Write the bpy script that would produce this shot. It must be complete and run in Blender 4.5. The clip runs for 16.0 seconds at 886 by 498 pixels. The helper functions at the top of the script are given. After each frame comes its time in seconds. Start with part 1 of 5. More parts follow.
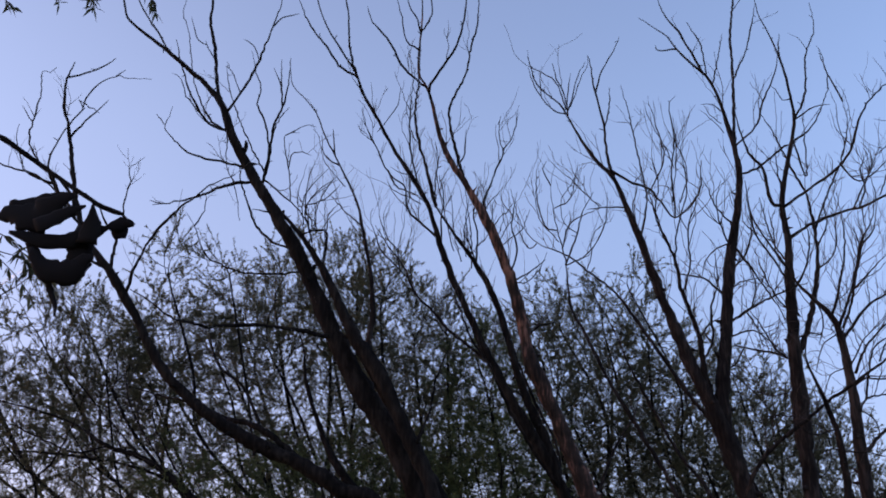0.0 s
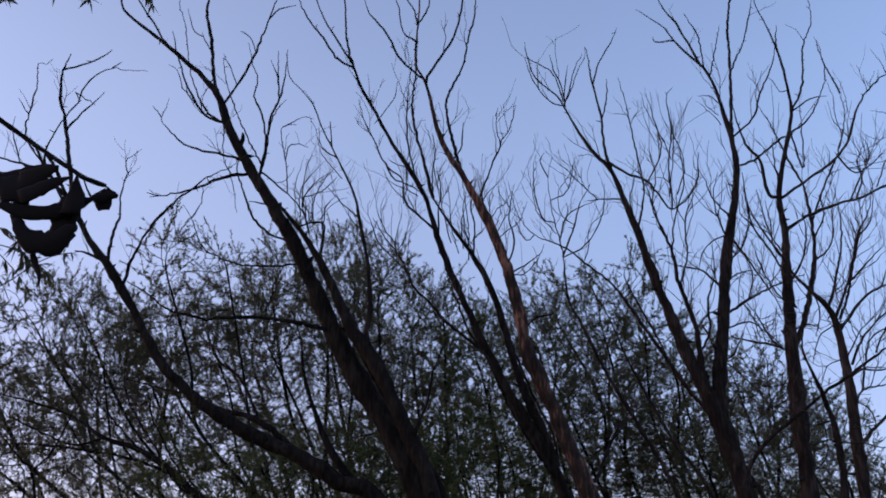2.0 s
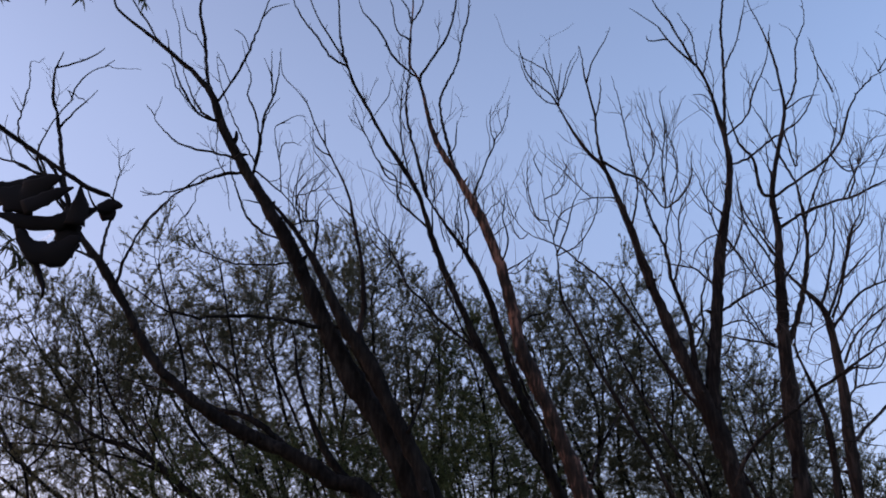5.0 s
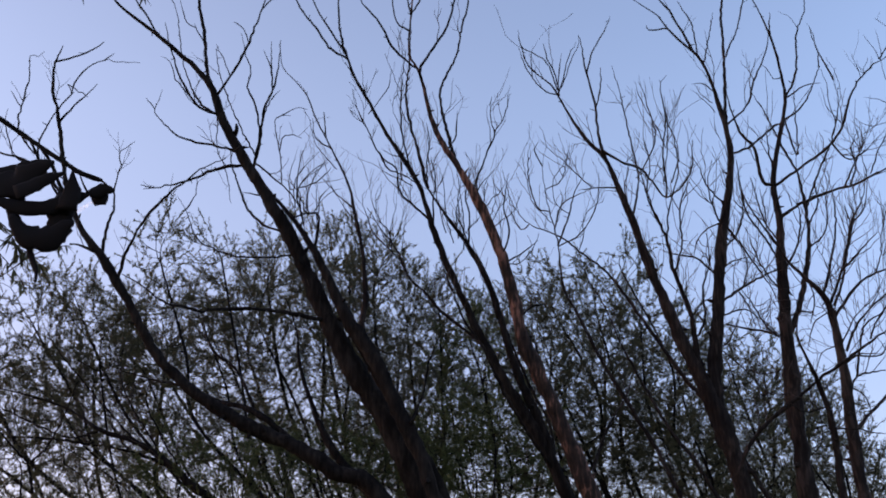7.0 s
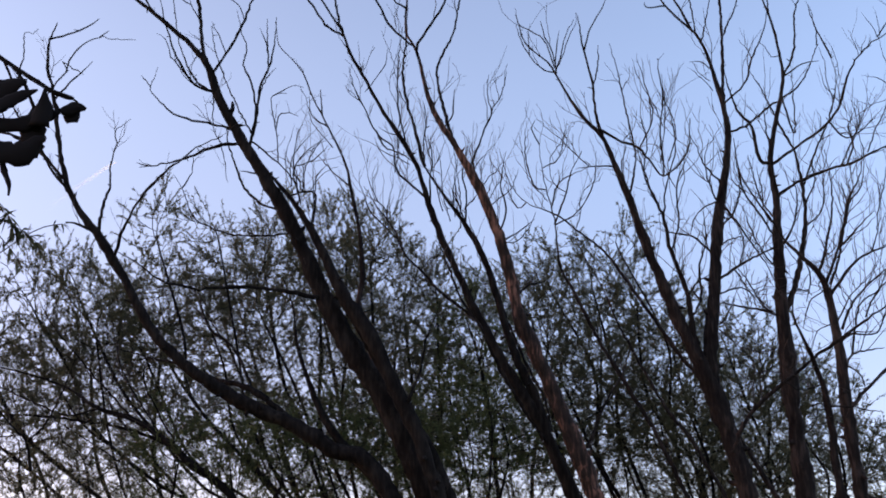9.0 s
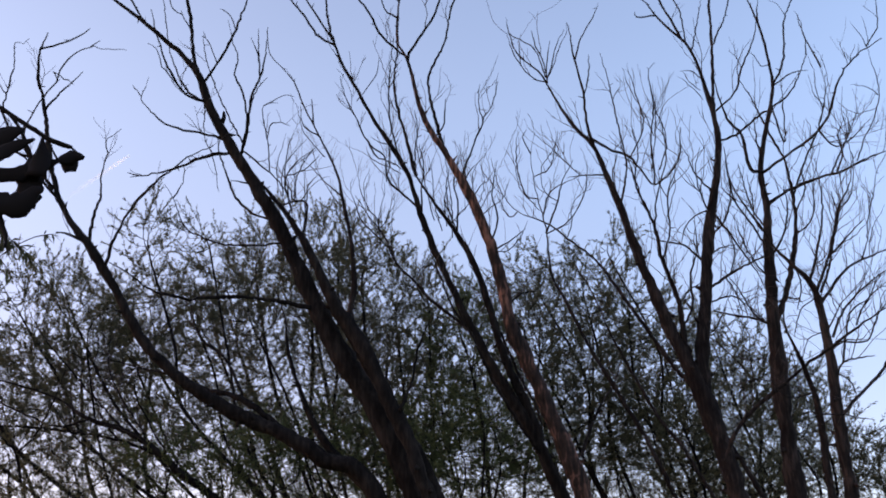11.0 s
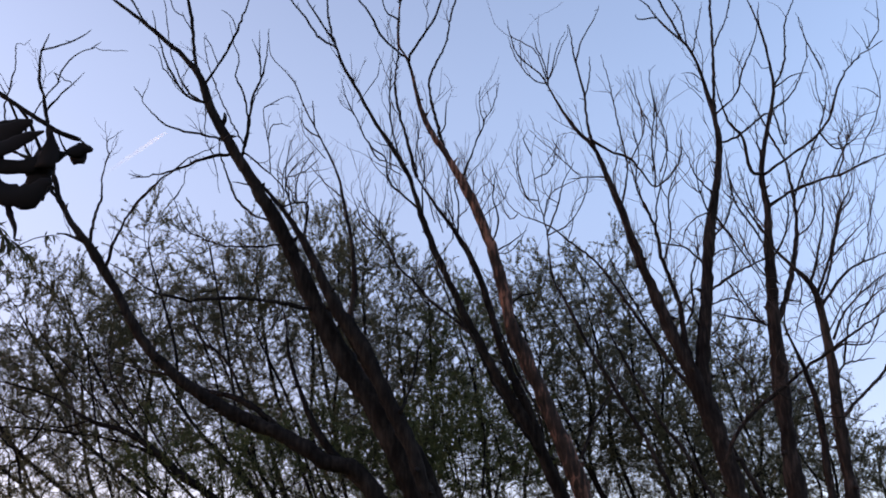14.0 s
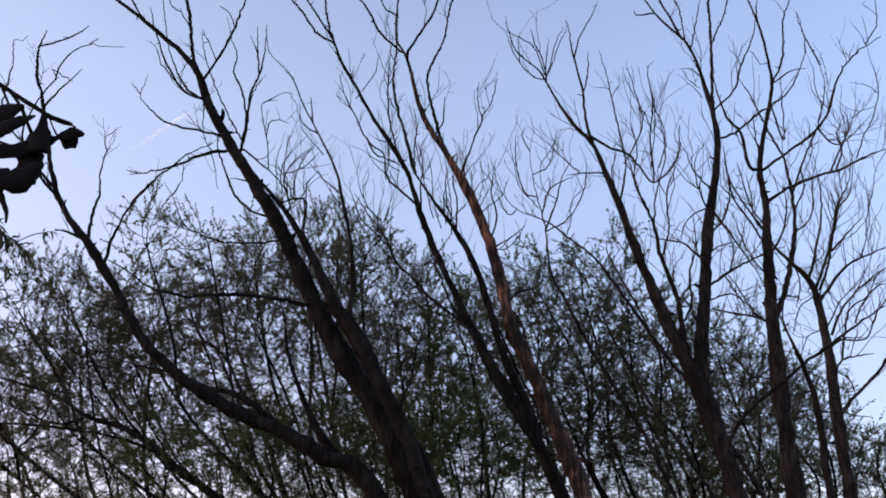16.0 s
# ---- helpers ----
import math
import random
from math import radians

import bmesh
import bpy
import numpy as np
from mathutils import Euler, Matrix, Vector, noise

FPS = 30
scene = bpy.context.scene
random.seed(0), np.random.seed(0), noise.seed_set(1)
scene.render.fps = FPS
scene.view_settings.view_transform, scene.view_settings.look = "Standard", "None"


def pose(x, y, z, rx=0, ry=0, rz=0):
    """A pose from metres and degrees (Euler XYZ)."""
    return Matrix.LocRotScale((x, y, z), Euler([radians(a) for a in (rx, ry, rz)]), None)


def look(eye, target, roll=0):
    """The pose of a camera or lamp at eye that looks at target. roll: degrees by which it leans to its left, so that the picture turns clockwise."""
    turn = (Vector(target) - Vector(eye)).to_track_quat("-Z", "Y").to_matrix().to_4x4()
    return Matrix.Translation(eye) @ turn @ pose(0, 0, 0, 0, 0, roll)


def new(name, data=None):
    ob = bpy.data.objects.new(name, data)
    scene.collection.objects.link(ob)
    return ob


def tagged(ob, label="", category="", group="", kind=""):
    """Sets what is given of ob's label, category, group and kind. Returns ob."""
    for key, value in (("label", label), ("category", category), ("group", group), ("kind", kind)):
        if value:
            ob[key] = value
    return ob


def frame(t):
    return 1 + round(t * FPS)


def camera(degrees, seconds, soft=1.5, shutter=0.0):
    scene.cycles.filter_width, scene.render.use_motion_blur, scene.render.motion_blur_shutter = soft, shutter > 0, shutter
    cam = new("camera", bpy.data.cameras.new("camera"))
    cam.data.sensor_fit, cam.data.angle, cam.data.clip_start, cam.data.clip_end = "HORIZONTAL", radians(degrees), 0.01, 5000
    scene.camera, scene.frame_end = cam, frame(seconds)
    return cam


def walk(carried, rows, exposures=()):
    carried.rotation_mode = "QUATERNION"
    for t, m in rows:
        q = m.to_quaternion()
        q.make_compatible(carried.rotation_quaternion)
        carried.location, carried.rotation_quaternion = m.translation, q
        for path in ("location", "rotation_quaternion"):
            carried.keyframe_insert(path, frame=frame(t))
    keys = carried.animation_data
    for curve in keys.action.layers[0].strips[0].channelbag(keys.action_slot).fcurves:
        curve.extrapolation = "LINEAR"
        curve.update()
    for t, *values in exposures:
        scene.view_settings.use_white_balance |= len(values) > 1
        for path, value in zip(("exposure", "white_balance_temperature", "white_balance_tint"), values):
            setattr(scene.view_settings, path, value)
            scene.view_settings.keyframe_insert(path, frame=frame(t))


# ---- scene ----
# ---------------------------------------------------------------- camera
cam = camera(49.2, 16.0, soft=1.85)
BASE = 1.98
EYE = (0.0, 0.0, 1.6)
VIEW = [
    (0.0, 0.000, 24.000, 0.000),
    (0.5, 0.123, 23.947, 0.166),
    (1.0, -0.137, 23.738, 0.218),
    (1.5, -0.289, 23.528, 0.086),
    (2.0, -0.124, 23.524, 0.121),
    (2.5, -0.244, 23.473, 0.236),
    (3.0, -0.260, 23.380, 0.072),
    (3.5, -0.433, 23.389, 0.059),
    (4.0, -0.512, 23.455, 0.205),
    (6.5, -0.217, 23.220, 0.475),
    (7.0, -0.216, 22.925, 0.648),
    (7.5, -0.477, 22.474, 0.559),
    (8.0, -0.688, 22.128, 0.694),
    (8.5, -0.533, 21.866, 0.742),
    (8.7, -0.379, 21.629, 0.688),
    (11.0, -0.797, 22.184, 1.027),
    (11.5, -0.779, 22.240, 0.927),
    (12.0, -0.826, 22.222, 0.935),
    (12.5, -0.922, 22.265, 1.012),
    (13.0, -0.926, 22.312, 1.009),
    (13.5, -0.965, 22.318, 0.999),
    (14.0, -0.795, 22.285, 0.926),
    (14.5, -0.929, 22.098, 0.828),
    (15.0, -1.093, 21.829, 0.511),
    (15.5, -0.993, 21.957, 0.709),
    (16.0, -0.861, 22.050, 1.010),
]
walk(cam, [(t, pose(*EYE, 90 + pitch, roll, yaw)) for t, yaw, pitch, roll in VIEW],
     exposures=[(t, BASE + e, 6650 + 560 * min(1, max(0, (t - 3) / 7)), 41 - 2 * min(1, t / 10)) for t, e in ((0.0, 0.0), (1.5, -0.05), (4.0, -0.05), (7.0, 0.1), (8.5, 0.28), (11.0, 0.33), (16.0, 0.31))])

# ---------------------------------------------------------------- light: clear sky after sunset glow
SUN_UP, SUN_TURN = 5.0, -86.0          # degrees above the horizon; degrees to the right of +y
world = bpy.data.worlds.new("dusk_sky")
scene.world = world
world.use_nodes = True
wn, wl = world.node_tree.nodes, world.node_tree.links
sky = wn.new("ShaderNodeTexSky")
sky.sky_type = "NISHITA"
sky.sun_disc = False
sky.sun_elevation, sky.sun_rotation = radians(SUN_UP), radians(SUN_TURN)
sky.air_density, sky.dust_density, sky.ozone_density = 0.75, 0.2, 1.3
wn["Background"].inputs["Strength"].default_value = 0.15
# the dusk sky is rosier on the sunset side, and hazy low down
axes_from, axes = wn.new("ShaderNodeTexCoord"), wn.new("ShaderNodeSeparateXYZ")
wl.new(axes_from.outputs["Generated"], axes.inputs[0])


def sky_tint(colour, axis, start, end, first, last):
    """Tints the sky from one colour to another along an axis of the world."""
    span, blend, times = wn.new("ShaderNodeMapRange"), wn.new("ShaderNodeMixRGB"), wn.new("ShaderNodeMixRGB")
    span.interpolation_type = "SMOOTHSTEP"
    span.inputs["From Min"].default_value, span.inputs["From Max"].default_value = start, end
    wl.new(axes.outputs[axis], span.inputs["Value"])
    wl.new(span.outputs["Result"], blend.inputs["Fac"])
    blend.inputs["Color1"].default_value, blend.inputs["Color2"].default_value = (*first, 1), (*last, 1)
    times.blend_type, times.inputs["Fac"].default_value = "MULTIPLY", 1.0
    wl.new(colour, times.inputs["Color1"])
    wl.new(blend.outputs["Color"], times.inputs["Color2"])
    return times.outputs["Color"]


rosy = sky_tint(sky.outputs["Color"], "X", -0.5, 0.5, (1.13, 1.0, 0.88), (0.94, 1.01, 0.965))
hazy = sky_tint(rosy, "Z", 0.1, 0.55, (0.62, 0.57, 0.63), (1.0, 1.0, 1.0))
wl.new(hazy, wn["Background"].inputs["Color"])
sun_data = bpy.data.lights.new("sun", "SUN")
sun_data.energy, sun_data.angle, sun_data.color = 0.06, radians(20), (1.0, 0.8, 0.72)
sun = new("sun", sun_data)
s_az, s_el = radians(SUN_TURN), radians(SUN_UP)
sun_way = Vector((math.sin(s_az) * math.cos(s_el), math.cos(s_az) * math.cos(s_el), math.sin(s_el)))
sun.matrix_world = look(sun_way * 60, (0, 0, 0))


# ---------------------------------------------------------------- materials
def shader(name, rough=0.8):
    m = bpy.data.materials.new(name)
    m.use_nodes = True
    nt = m.node_tree
    bsdf = nt.nodes["Principled BSDF"]
    bsdf.inputs["Roughness"].default_value = rough
    bsdf.inputs["Specular IOR Level"].default_value = 0.25
    return m, nt, bsdf


def ramp(nt, fac, stops):
    r = nt.nodes.new("ShaderNodeValToRGB")
    r.color_ramp.elements[0].position, r.color_ramp.elements[0].color = stops[0][0], (*stops[0][1], 1)
    r.color_ramp.elements[1].position, r.color_ramp.elements[1].color = stops[-1][0], (*stops[-1][1], 1)
    for p, c in stops[1:-1]:
        r.color_ramp.elements.new(p).color = (*c, 1)
    nt.links.new(fac, r.inputs["Fac"])
    return r.outputs["Color"]


def noise_tex(nt, scale, detail=6, stretch=(1, 1, 1)):
    co, mp, n = nt.nodes.new("ShaderNodeTexCoord"), nt.nodes.new("ShaderNodeMapping"), nt.nodes.new("ShaderNodeTexNoise")
    mp.inputs["Scale"].default_value = stretch
    n.inputs["Scale"].default_value, n.inputs["Detail"].default_value = scale, detail
    nt.links.new(co.outputs["Object"], mp.inputs["Vector"])
    nt.links.new(mp.outputs["Vector"], n.inputs["Vector"])
    return n.outputs["Fac"]


def bump(nt, bsdf, height, depth):
    b = nt.nodes.new("ShaderNodeBump")
    b.inputs["Strength"].default_value, b.inputs["Distance"].default_value = 1.0, depth
    nt.links.new(height, b.inputs["Height"])
    nt.links.new(b.outputs["Normal"], bsdf.inputs["Normal"])


def bark(name, dark, mid, light, rough=0.9):
    """Furrowed bark: long cracks along the stem, with blotches of lichen and bare wood over them."""
    m, nt, bsdf = shader(name, rough)
    bsdf.inputs["Specular IOR Level"].default_value = 0.06
    fine, broad = noise_tex(nt, 26, 8, (1, 1, 0.16)), noise_tex(nt, 2.2, 4)
    mix = nt.nodes.new("ShaderNodeMath")
    mix.operation = "ADD"
    half = nt.nodes.new("ShaderNodeMath")
    half.operation, half.inputs[1].default_value = "MULTIPLY", 0.5
    nt.links.new(fine, mix.inputs[0])
    nt.links.new(broad, mix.inputs[1])
    nt.links.new(mix.outputs[0], half.inputs[0])
    nt.links.new(ramp(nt, half.outputs[0], [(0.36, dark), (0.5, mid), (0.64, light)]), bsdf.inputs["Base Color"])
    bump(nt, bsdf, fine, 0.02)
    return m


def leafy(name, dark, light, thin=0.35):
    """Leaf blades: each a little different, a part of the light comes through."""
    m, nt, bsdf = shader(name, 0.75)
    bsdf.inputs["Specular IOR Level"].default_value = 0.12
    geo = nt.nodes.new("ShaderNodeNewGeometry")
    col = ramp(nt, geo.outputs["Random Per Island"], [(0.0, dark), (0.6, light), (1.0, tuple(c * 1.25 for c in light))])
    nt.links.new(col, bsdf.inputs["Base Color"])
    tr, mx = nt.nodes.new("ShaderNodeBsdfTranslucent"), nt.nodes.new("ShaderNodeMixShader")
    nt.links.new(col, tr.inputs["Color"])
    mx.inputs["Fac"].default_value = thin
    nt.links.new(bsdf.outputs[0], mx.inputs[1])
    nt.links.new(tr.outputs[0], mx.inputs[2])
    nt.links.new(mx.outputs[0], nt.nodes["Material Output"].inputs["Surface"])
    return m


# far below real bark: the shade of backlit trunks is put into these colours
BARK_SILHOUETTE = bark("willow_bark_silhouette", (0.004, 0.0035, 0.0032), (0.0105, 0.0088, 0.0079), (0.026, 0.0212, 0.0185))
# dead wood is darkened likewise, its unlit camera side put into the colour
DEAD_SILHOUETTE = bark("dead_wood_silhouette", (0.009, 0.0069, 0.0066), (0.02, 0.0158, 0.0144), (0.052, 0.039, 0.034))
PEELED = bark("peeled_wood", (0.010, 0.008, 0.007), (0.035, 0.022, 0.018), (0.26, 0.125, 0.09), 0.7)
TWIG = bark("twig_bark", (0.02, 0.016, 0.014), (0.045, 0.034, 0.03), (0.08, 0.062, 0.054))
LEAF = leafy("willow_leaf", (0.05, 0.05, 0.028), (0.115, 0.11, 0.06), 0.5)
GREEN = leafy("green_willow_leaf", (0.045, 0.055, 0.023), (0.095, 0.113, 0.046), 0.5)
NEAR_LEAF = leafy("near_willow_leaf", (0.03, 0.034, 0.018), (0.055, 0.06, 0.03), 0.2)
# withered leaves against the sky: their backlit black is put into the colour
DRY_SILHOUETTE = leafy("dry_leaf_silhouette", (0.0035, 0.0028, 0.003), (0.006, 0.0048, 0.005), 0.01)


def soil():
    m, nt, bsdf = shader("meadow_soil", 0.95)
    nt.links.new(ramp(nt, noise_tex(nt, 0.35, 9), [(0.35, (0.045, 0.05, 0.022)), (0.52, (0.07, 0.075, 0.032)), (0.68, (0.11, 0.09, 0.055))]),
                 bsdf.inputs["Base Color"])
    bump(nt, bsdf, noise_tex(nt, 6, 8), 0.06)
    return m


# ---------------------------------------------------------------- mesh tools
class Shape:
    """Collects tubes and blades of one mesh."""

    def __init__(self):
        self.v, self.f, self.n = [], [], 0

    def add(self, verts, faces):
        self.v.append(np.asarray(verts, float).reshape(-1, 3))
        self.f.append(np.asarray(faces, int).reshape(-1, 4) + self.n)
        self.n += len(self.v[-1])

    def tube(self, path, radii, sides=5, rough=0.0):
        p, r = np.asarray(path, float), np.asarray(radii, float)
        t = np.gradient(p, axis=0)
        t /= np.linalg.norm(t, axis=1)[:, None] + 1e-9
        up = np.array([0.31, 0.93, 0.2])
        a = np.cross(t, up)
        a /= np.linalg.norm(a, axis=1)[:, None] + 1e-9
        b = np.cross(t, a)
        k = np.arange(sides) * 2 * np.pi / sides
        rr = r[:, None] * np.ones(sides)
        if rough:
            rr = rr * (1 + rough * RNG.normal(0, 1, rr.shape))
        ring = p[:, None] + rr[..., None] * (np.cos(k)[None, :, None] * a[:, None] + np.sin(k)[None, :, None] * b[:, None])
        i, j = np.meshgrid(np.arange(len(p) - 1), np.arange(sides), indexing="ij")
        q = (j + 1) % sides
        self.add(ring, np.stack([i * sides + j, i * sides + q, (i + 1) * sides + q, (i + 1) * sides + j], -1))

    def blades(self, base, way, side, length, width):
        """Folded lance-shaped leaves, one quad pair each (base, edge, tip, edge)."""
        mid = base + way * (length * 0.45)[:, None]
        drop = np.zeros_like(base)
        drop[:, 2] = -0.12 * length
        e1, e2 = mid + side * width[:, None] / 2, mid - side * width[:, None] / 2
        tip = base + way * length[:, None] + drop
        n = len(base)
        v = np.stack([base, e1, tip, e2], 1)
        self.add(v, np.arange(n * 4))

    def mesh(self, name, smooth=True):
        me = bpy.data.meshes.new(name)
        me.from_pydata(np.concatenate(self.v).tolist(), [], np.concatenate(self.f).tolist())
        if smooth:
            me.polygons.foreach_set("use_smooth", np.ones(len(me.polygons), bool))
        me.update()
        return me


RNG = np.random.default_rng(11)


def part(name, shape, material, parent, label="", smooth=True):
    me = shape.mesh(name, smooth)
    me.materials.append(material)
    ob = new(name, me)
    ob.parent = parent
    ob.matrix_parent_inverse = Matrix.Translation(parent.location).inverted()
    return tagged(ob, label)


def unit(v):
    v = np.asarray(v, float)
    return v / (np.linalg.norm(v) + 1e-9)


def spline(points, step):
    """A smooth way through the points (Catmull-Rom), about one sample a step."""
    p = np.asarray(points, float)
    if len(p) == 2:
        p = np.array([p[0], (p[0] + p[1]) / 2, p[1]])
    e = np.concatenate([[2 * p[0] - p[1]], p, [2 * p[-1] - p[-2]]])
    out = []
    for i in range(1, len(e) - 2):
        n = max(2, int(np.linalg.norm(e[i + 1] - e[i]) / step))
        t = np.arange(n)[:, None] / n
        out.append(0.5 * (2 * e[i] + (e[i + 1] - e[i - 1]) * t + (2 * e[i - 1] - 5 * e[i] + 4 * e[i + 1] - e[i + 2]) * t ** 2
                          + (3 * e[i] - e[i - 1] - 3 * e[i + 1] + e[i + 2]) * t ** 3))
    return np.concatenate(out + [e[-2:-1]])


def wander(start, way, length, segments, rise=0.15, shake=0.16):
    """A twig's way: it bends towards the light and wavers."""
    p, d, out = np.asarray(start, float), unit(way), [np.asarray(start, float)]
    for _ in range(segments):
        d = unit(d + RNG.normal(0, shake, 3) + np.array([0, 0, rise]))
        p = p + d * length / segments
        out.append(p)
    return np.array(out)


# ---------------------------------------------------------------- ground
def ground():
    n = 60
    s = np.linspace(-1, 1, n)
    s = np.sign(s) * (np.abs(s) ** 3) * 2500
    x, y = np.meshgrid(s, s)
    far = np.clip(np.hypot(x, y) / 30, 0, 1)
    z = -0.02 + 0.05 * np.sin(x * 0.7) * np.cos(y * 0.5) * (1 - far)
    g = Shape()
    i, j = np.meshgrid(np.arange(n - 1), np.arange(n - 1), indexing="ij")
    g.add(np.stack([x, y, z], -1), np.stack([i * n + j, i * n + j + 1, (i + 1) * n + j + 1, (i + 1) * n + j], -1))
    me = g.mesh("ground")
    me.materials.append(soil())
    tagged(new("ground", me), "rough meadow ground with short grass and bare soil", "ground", kind="structure")


ground()


# ---------------------------------------------------------------- bare trees
class BareTree:
    """A tree of tapered limbs; twigs grow from every limb by rule."""

    def __init__(self, name, base, label, group, material, density, twig_length):
        self.root = new(name)
        self.root.location = base
        tagged(self.root, label, "tree", group)
        self.material, self.density, self.twig_length = material, density, twig_length
        self.twigs, self.stems = Shape(), []

    def limb(self, kind, radii, *points):
        big = radii[0] > 0.05
        path = spline(points, 0.1 if big else 0.07)
        n = len(path)
        radius = np.interp(np.linspace(0, 1, n), np.linspace(0, 1, len(radii)), radii)
        along = np.linspace(0, 1, n)
        radius = radius * (1 - (0.28 if self.material is DEAD_SILHOUETTE and kind != "branch" else 0.06) * np.clip((path[:, 2] - 6.2) / 2.4, 0, 1))
        if radii[-1] < 0.03:
            radius = radius * (1 - 0.5 * np.clip((along - 0.7) / 0.3, 0, 1))
        path = path + RNG.normal(0, 1, path.shape) * (0.05 * radius[:, None] + 0.0015)
        if not big:
            path[1:-1] += RNG.normal(0, 0.005, (n - 2, 3))
        lump = np.interp(np.arange(n), np.arange(0, n + 4, 4), RNG.normal(0, 0.1, len(np.arange(0, n + 4, 4))))
        tube = Shape()
        tube.tube(path, radius * (1 + lump + RNG.normal(0, 0.04, n)), 10 if big else 6, 0.06)
        # stubs of broken twigs and knots
        for _ in range(int(n * (0.3 if big else 0.1))):
            k = RNG.integers(2, n - 1)
            way = unit(RNG.normal(0, 1, 3) + np.array([0, 0, 0.6]))
            a = path[k] + way * radius[k] * 0.6
            tube.tube([a, a + way * radius[k] * 0.7, a + way * (radius[k] * 0.8 + RNG.uniform(0.01, 0.07))],
                      [radius[k] * 0.34 + 0.004, radius[k] * 0.26 + 0.004, 0.004], 5)
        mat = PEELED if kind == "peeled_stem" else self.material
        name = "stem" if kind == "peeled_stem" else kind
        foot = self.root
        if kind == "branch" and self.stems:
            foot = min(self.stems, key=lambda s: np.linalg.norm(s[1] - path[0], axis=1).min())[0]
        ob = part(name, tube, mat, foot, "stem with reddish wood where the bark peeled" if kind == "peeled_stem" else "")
        if name == "stem":
            self.stems.append((ob, path))
        self.sprout(path, radius)

    def sprout(self, path, radius):
        seg = np.linalg.norm(np.diff(path, axis=0), axis=1)
        total = seg.sum()
        high = np.clip((path[:, 2] - 3.4) / 1.6, 0, 1) * np.clip((10.4 - path[:, 2]) / 2.0, 0.25, 1)
        count = RNG.poisson(self.density * total * high.mean())
        for _ in range(count):
            k = int(RNG.uniform(0.12, 0.99) * (len(path) - 1))
            if RNG.random() > high[k]:
                continue
            ahead = unit(path[min(k + 1, len(path) - 1)] - path[k - 1])
            side = unit(np.cross(ahead, RNG.normal(0, 1, 3)))
            way = ahead * 0.6 + side * 0.55 + np.array([0, 0, 0.4])
            length = self.twig_length * RNG.uniform(0.35, 1.25)
            thick = min(radius[k] * 0.6, RNG.uniform(0.0045, 0.008))
            twig = wander(path[k], way, length, 7, 0.12, 0.19)
            self.twigs.tube(twig, np.linspace(thick, 0.0026, 8), 4)
            for _ in range(RNG.integers(0, 4)):
                j = RNG.integers(1, 7)
                d = unit(twig[j] - twig[j - 1])
                sub = wander(twig[j], d * 0.7 + unit(np.cross(d, RNG.normal(0, 1, 3))) * 0.6 + np.array([0, 0, 0.2]),
                             length * RNG.uniform(0.25, 0.7), 5, 0.1, 0.13)
                self.twigs.tube(sub, np.linspace(thick * 0.65, 0.002, 6), 3)

    def finish(self):
        if self.twigs.n:
            tagged(part("fine_growth", self.twigs, TWIG, self.root), kind="stuff")


tree = BareTree("willow_tree", (0.74, 11.50, 0), "large leaning willow, bare limbs darkened to a silhouette, trunk forked low", "bare trees", BARK_SILHOUETTE, 1.3, 0.45)
tree.limb("stem", (0.179, 0.152, 0.138, 0.109, 0.077, 0.036, 0.021), (0.74, 11.50, -0.15), (0.33, 11.50, 2.07), (-0.57, 11.50, 4.15), (-1.00, 11.52, 4.84), (-1.38, 11.54, 5.58), (-1.66, 11.57, 6.20), (-1.96, 11.60, 6.81), (-2.31, 11.63, 7.41), (-2.66, 11.67, 7.99), (-2.95, 11.70, 8.55), (-3.12, 11.74, 9.03), (-3.37, 11.78, 9.39), (-3.74, 11.82, 9.76), (-4.13, 11.87, 10.14), (-4.57, 11.91, 10.53), (-4.78, 11.96, 10.77), (-4.89, 12.00, 11.13), (-5.07, 12.05, 11.82))
tree.limb("stem", (0.124, 0.111, 0.101, 0.094, 0.085, 0.070, 0.028), (0.68, 11.15, -0.15), (0.42, 11.15, 1.81), (-0.15, 11.15, 3.62), (-0.42, 11.19, 4.21), (-0.76, 11.26, 4.95), (-1.09, 11.33, 5.47), (-1.39, 11.42, 6.10), (-1.70, 11.51, 6.69), (-2.02, 11.60, 7.14), (-2.28, 11.70, 7.45))
tree.limb("stem", (0.11, 0.108, 0.104, 0.09, 0.072, 0.058, 0.037), (0.56, 11.15, 0.72), (-0.59, 11.15, 3.19), (-1.18, 11.15, 3.57), (-1.58, 11.16, 3.84), (-2.05, 11.16, 4.04), (-2.53, 11.16, 4.30), (-3.04, 11.16, 4.67), (-3.42, 11.17, 5.09), (-3.77, 11.17, 5.67), (-4.12, 11.17, 6.20), (-4.42, 11.17, 6.58), (-4.64, 11.18, 6.94))
tree.limb("branch", (0.035, 0.018), (-4.62, 11.18, 6.91), (-4.84, 11.26, 7.51), (-5.01, 11.34, 8.15), (-5.11, 11.41, 8.47), (-5.27, 11.49, 8.88), (-5.34, 11.57, 9.40), (-5.31, 11.65, 9.74))
tree.limb("branch", (0.022, 0.012), (-4.19, 11.17, 6.29), (-4.37, 11.10, 6.37), (-4.53, 11.02, 6.38))
tree.limb("branch", (0.014, 0.011), (-5.34, 11.57, 9.41), (-5.05, 11.63, 9.56), (-4.85, 11.68, 9.71), (-4.76, 11.74, 9.87))
tree.limb("branch", (0.017, 0.010), (-5.06, 11.37, 8.31), (-4.87, 11.32, 8.54), (-4.69, 11.27, 8.69), (-4.55, 11.21, 8.81))
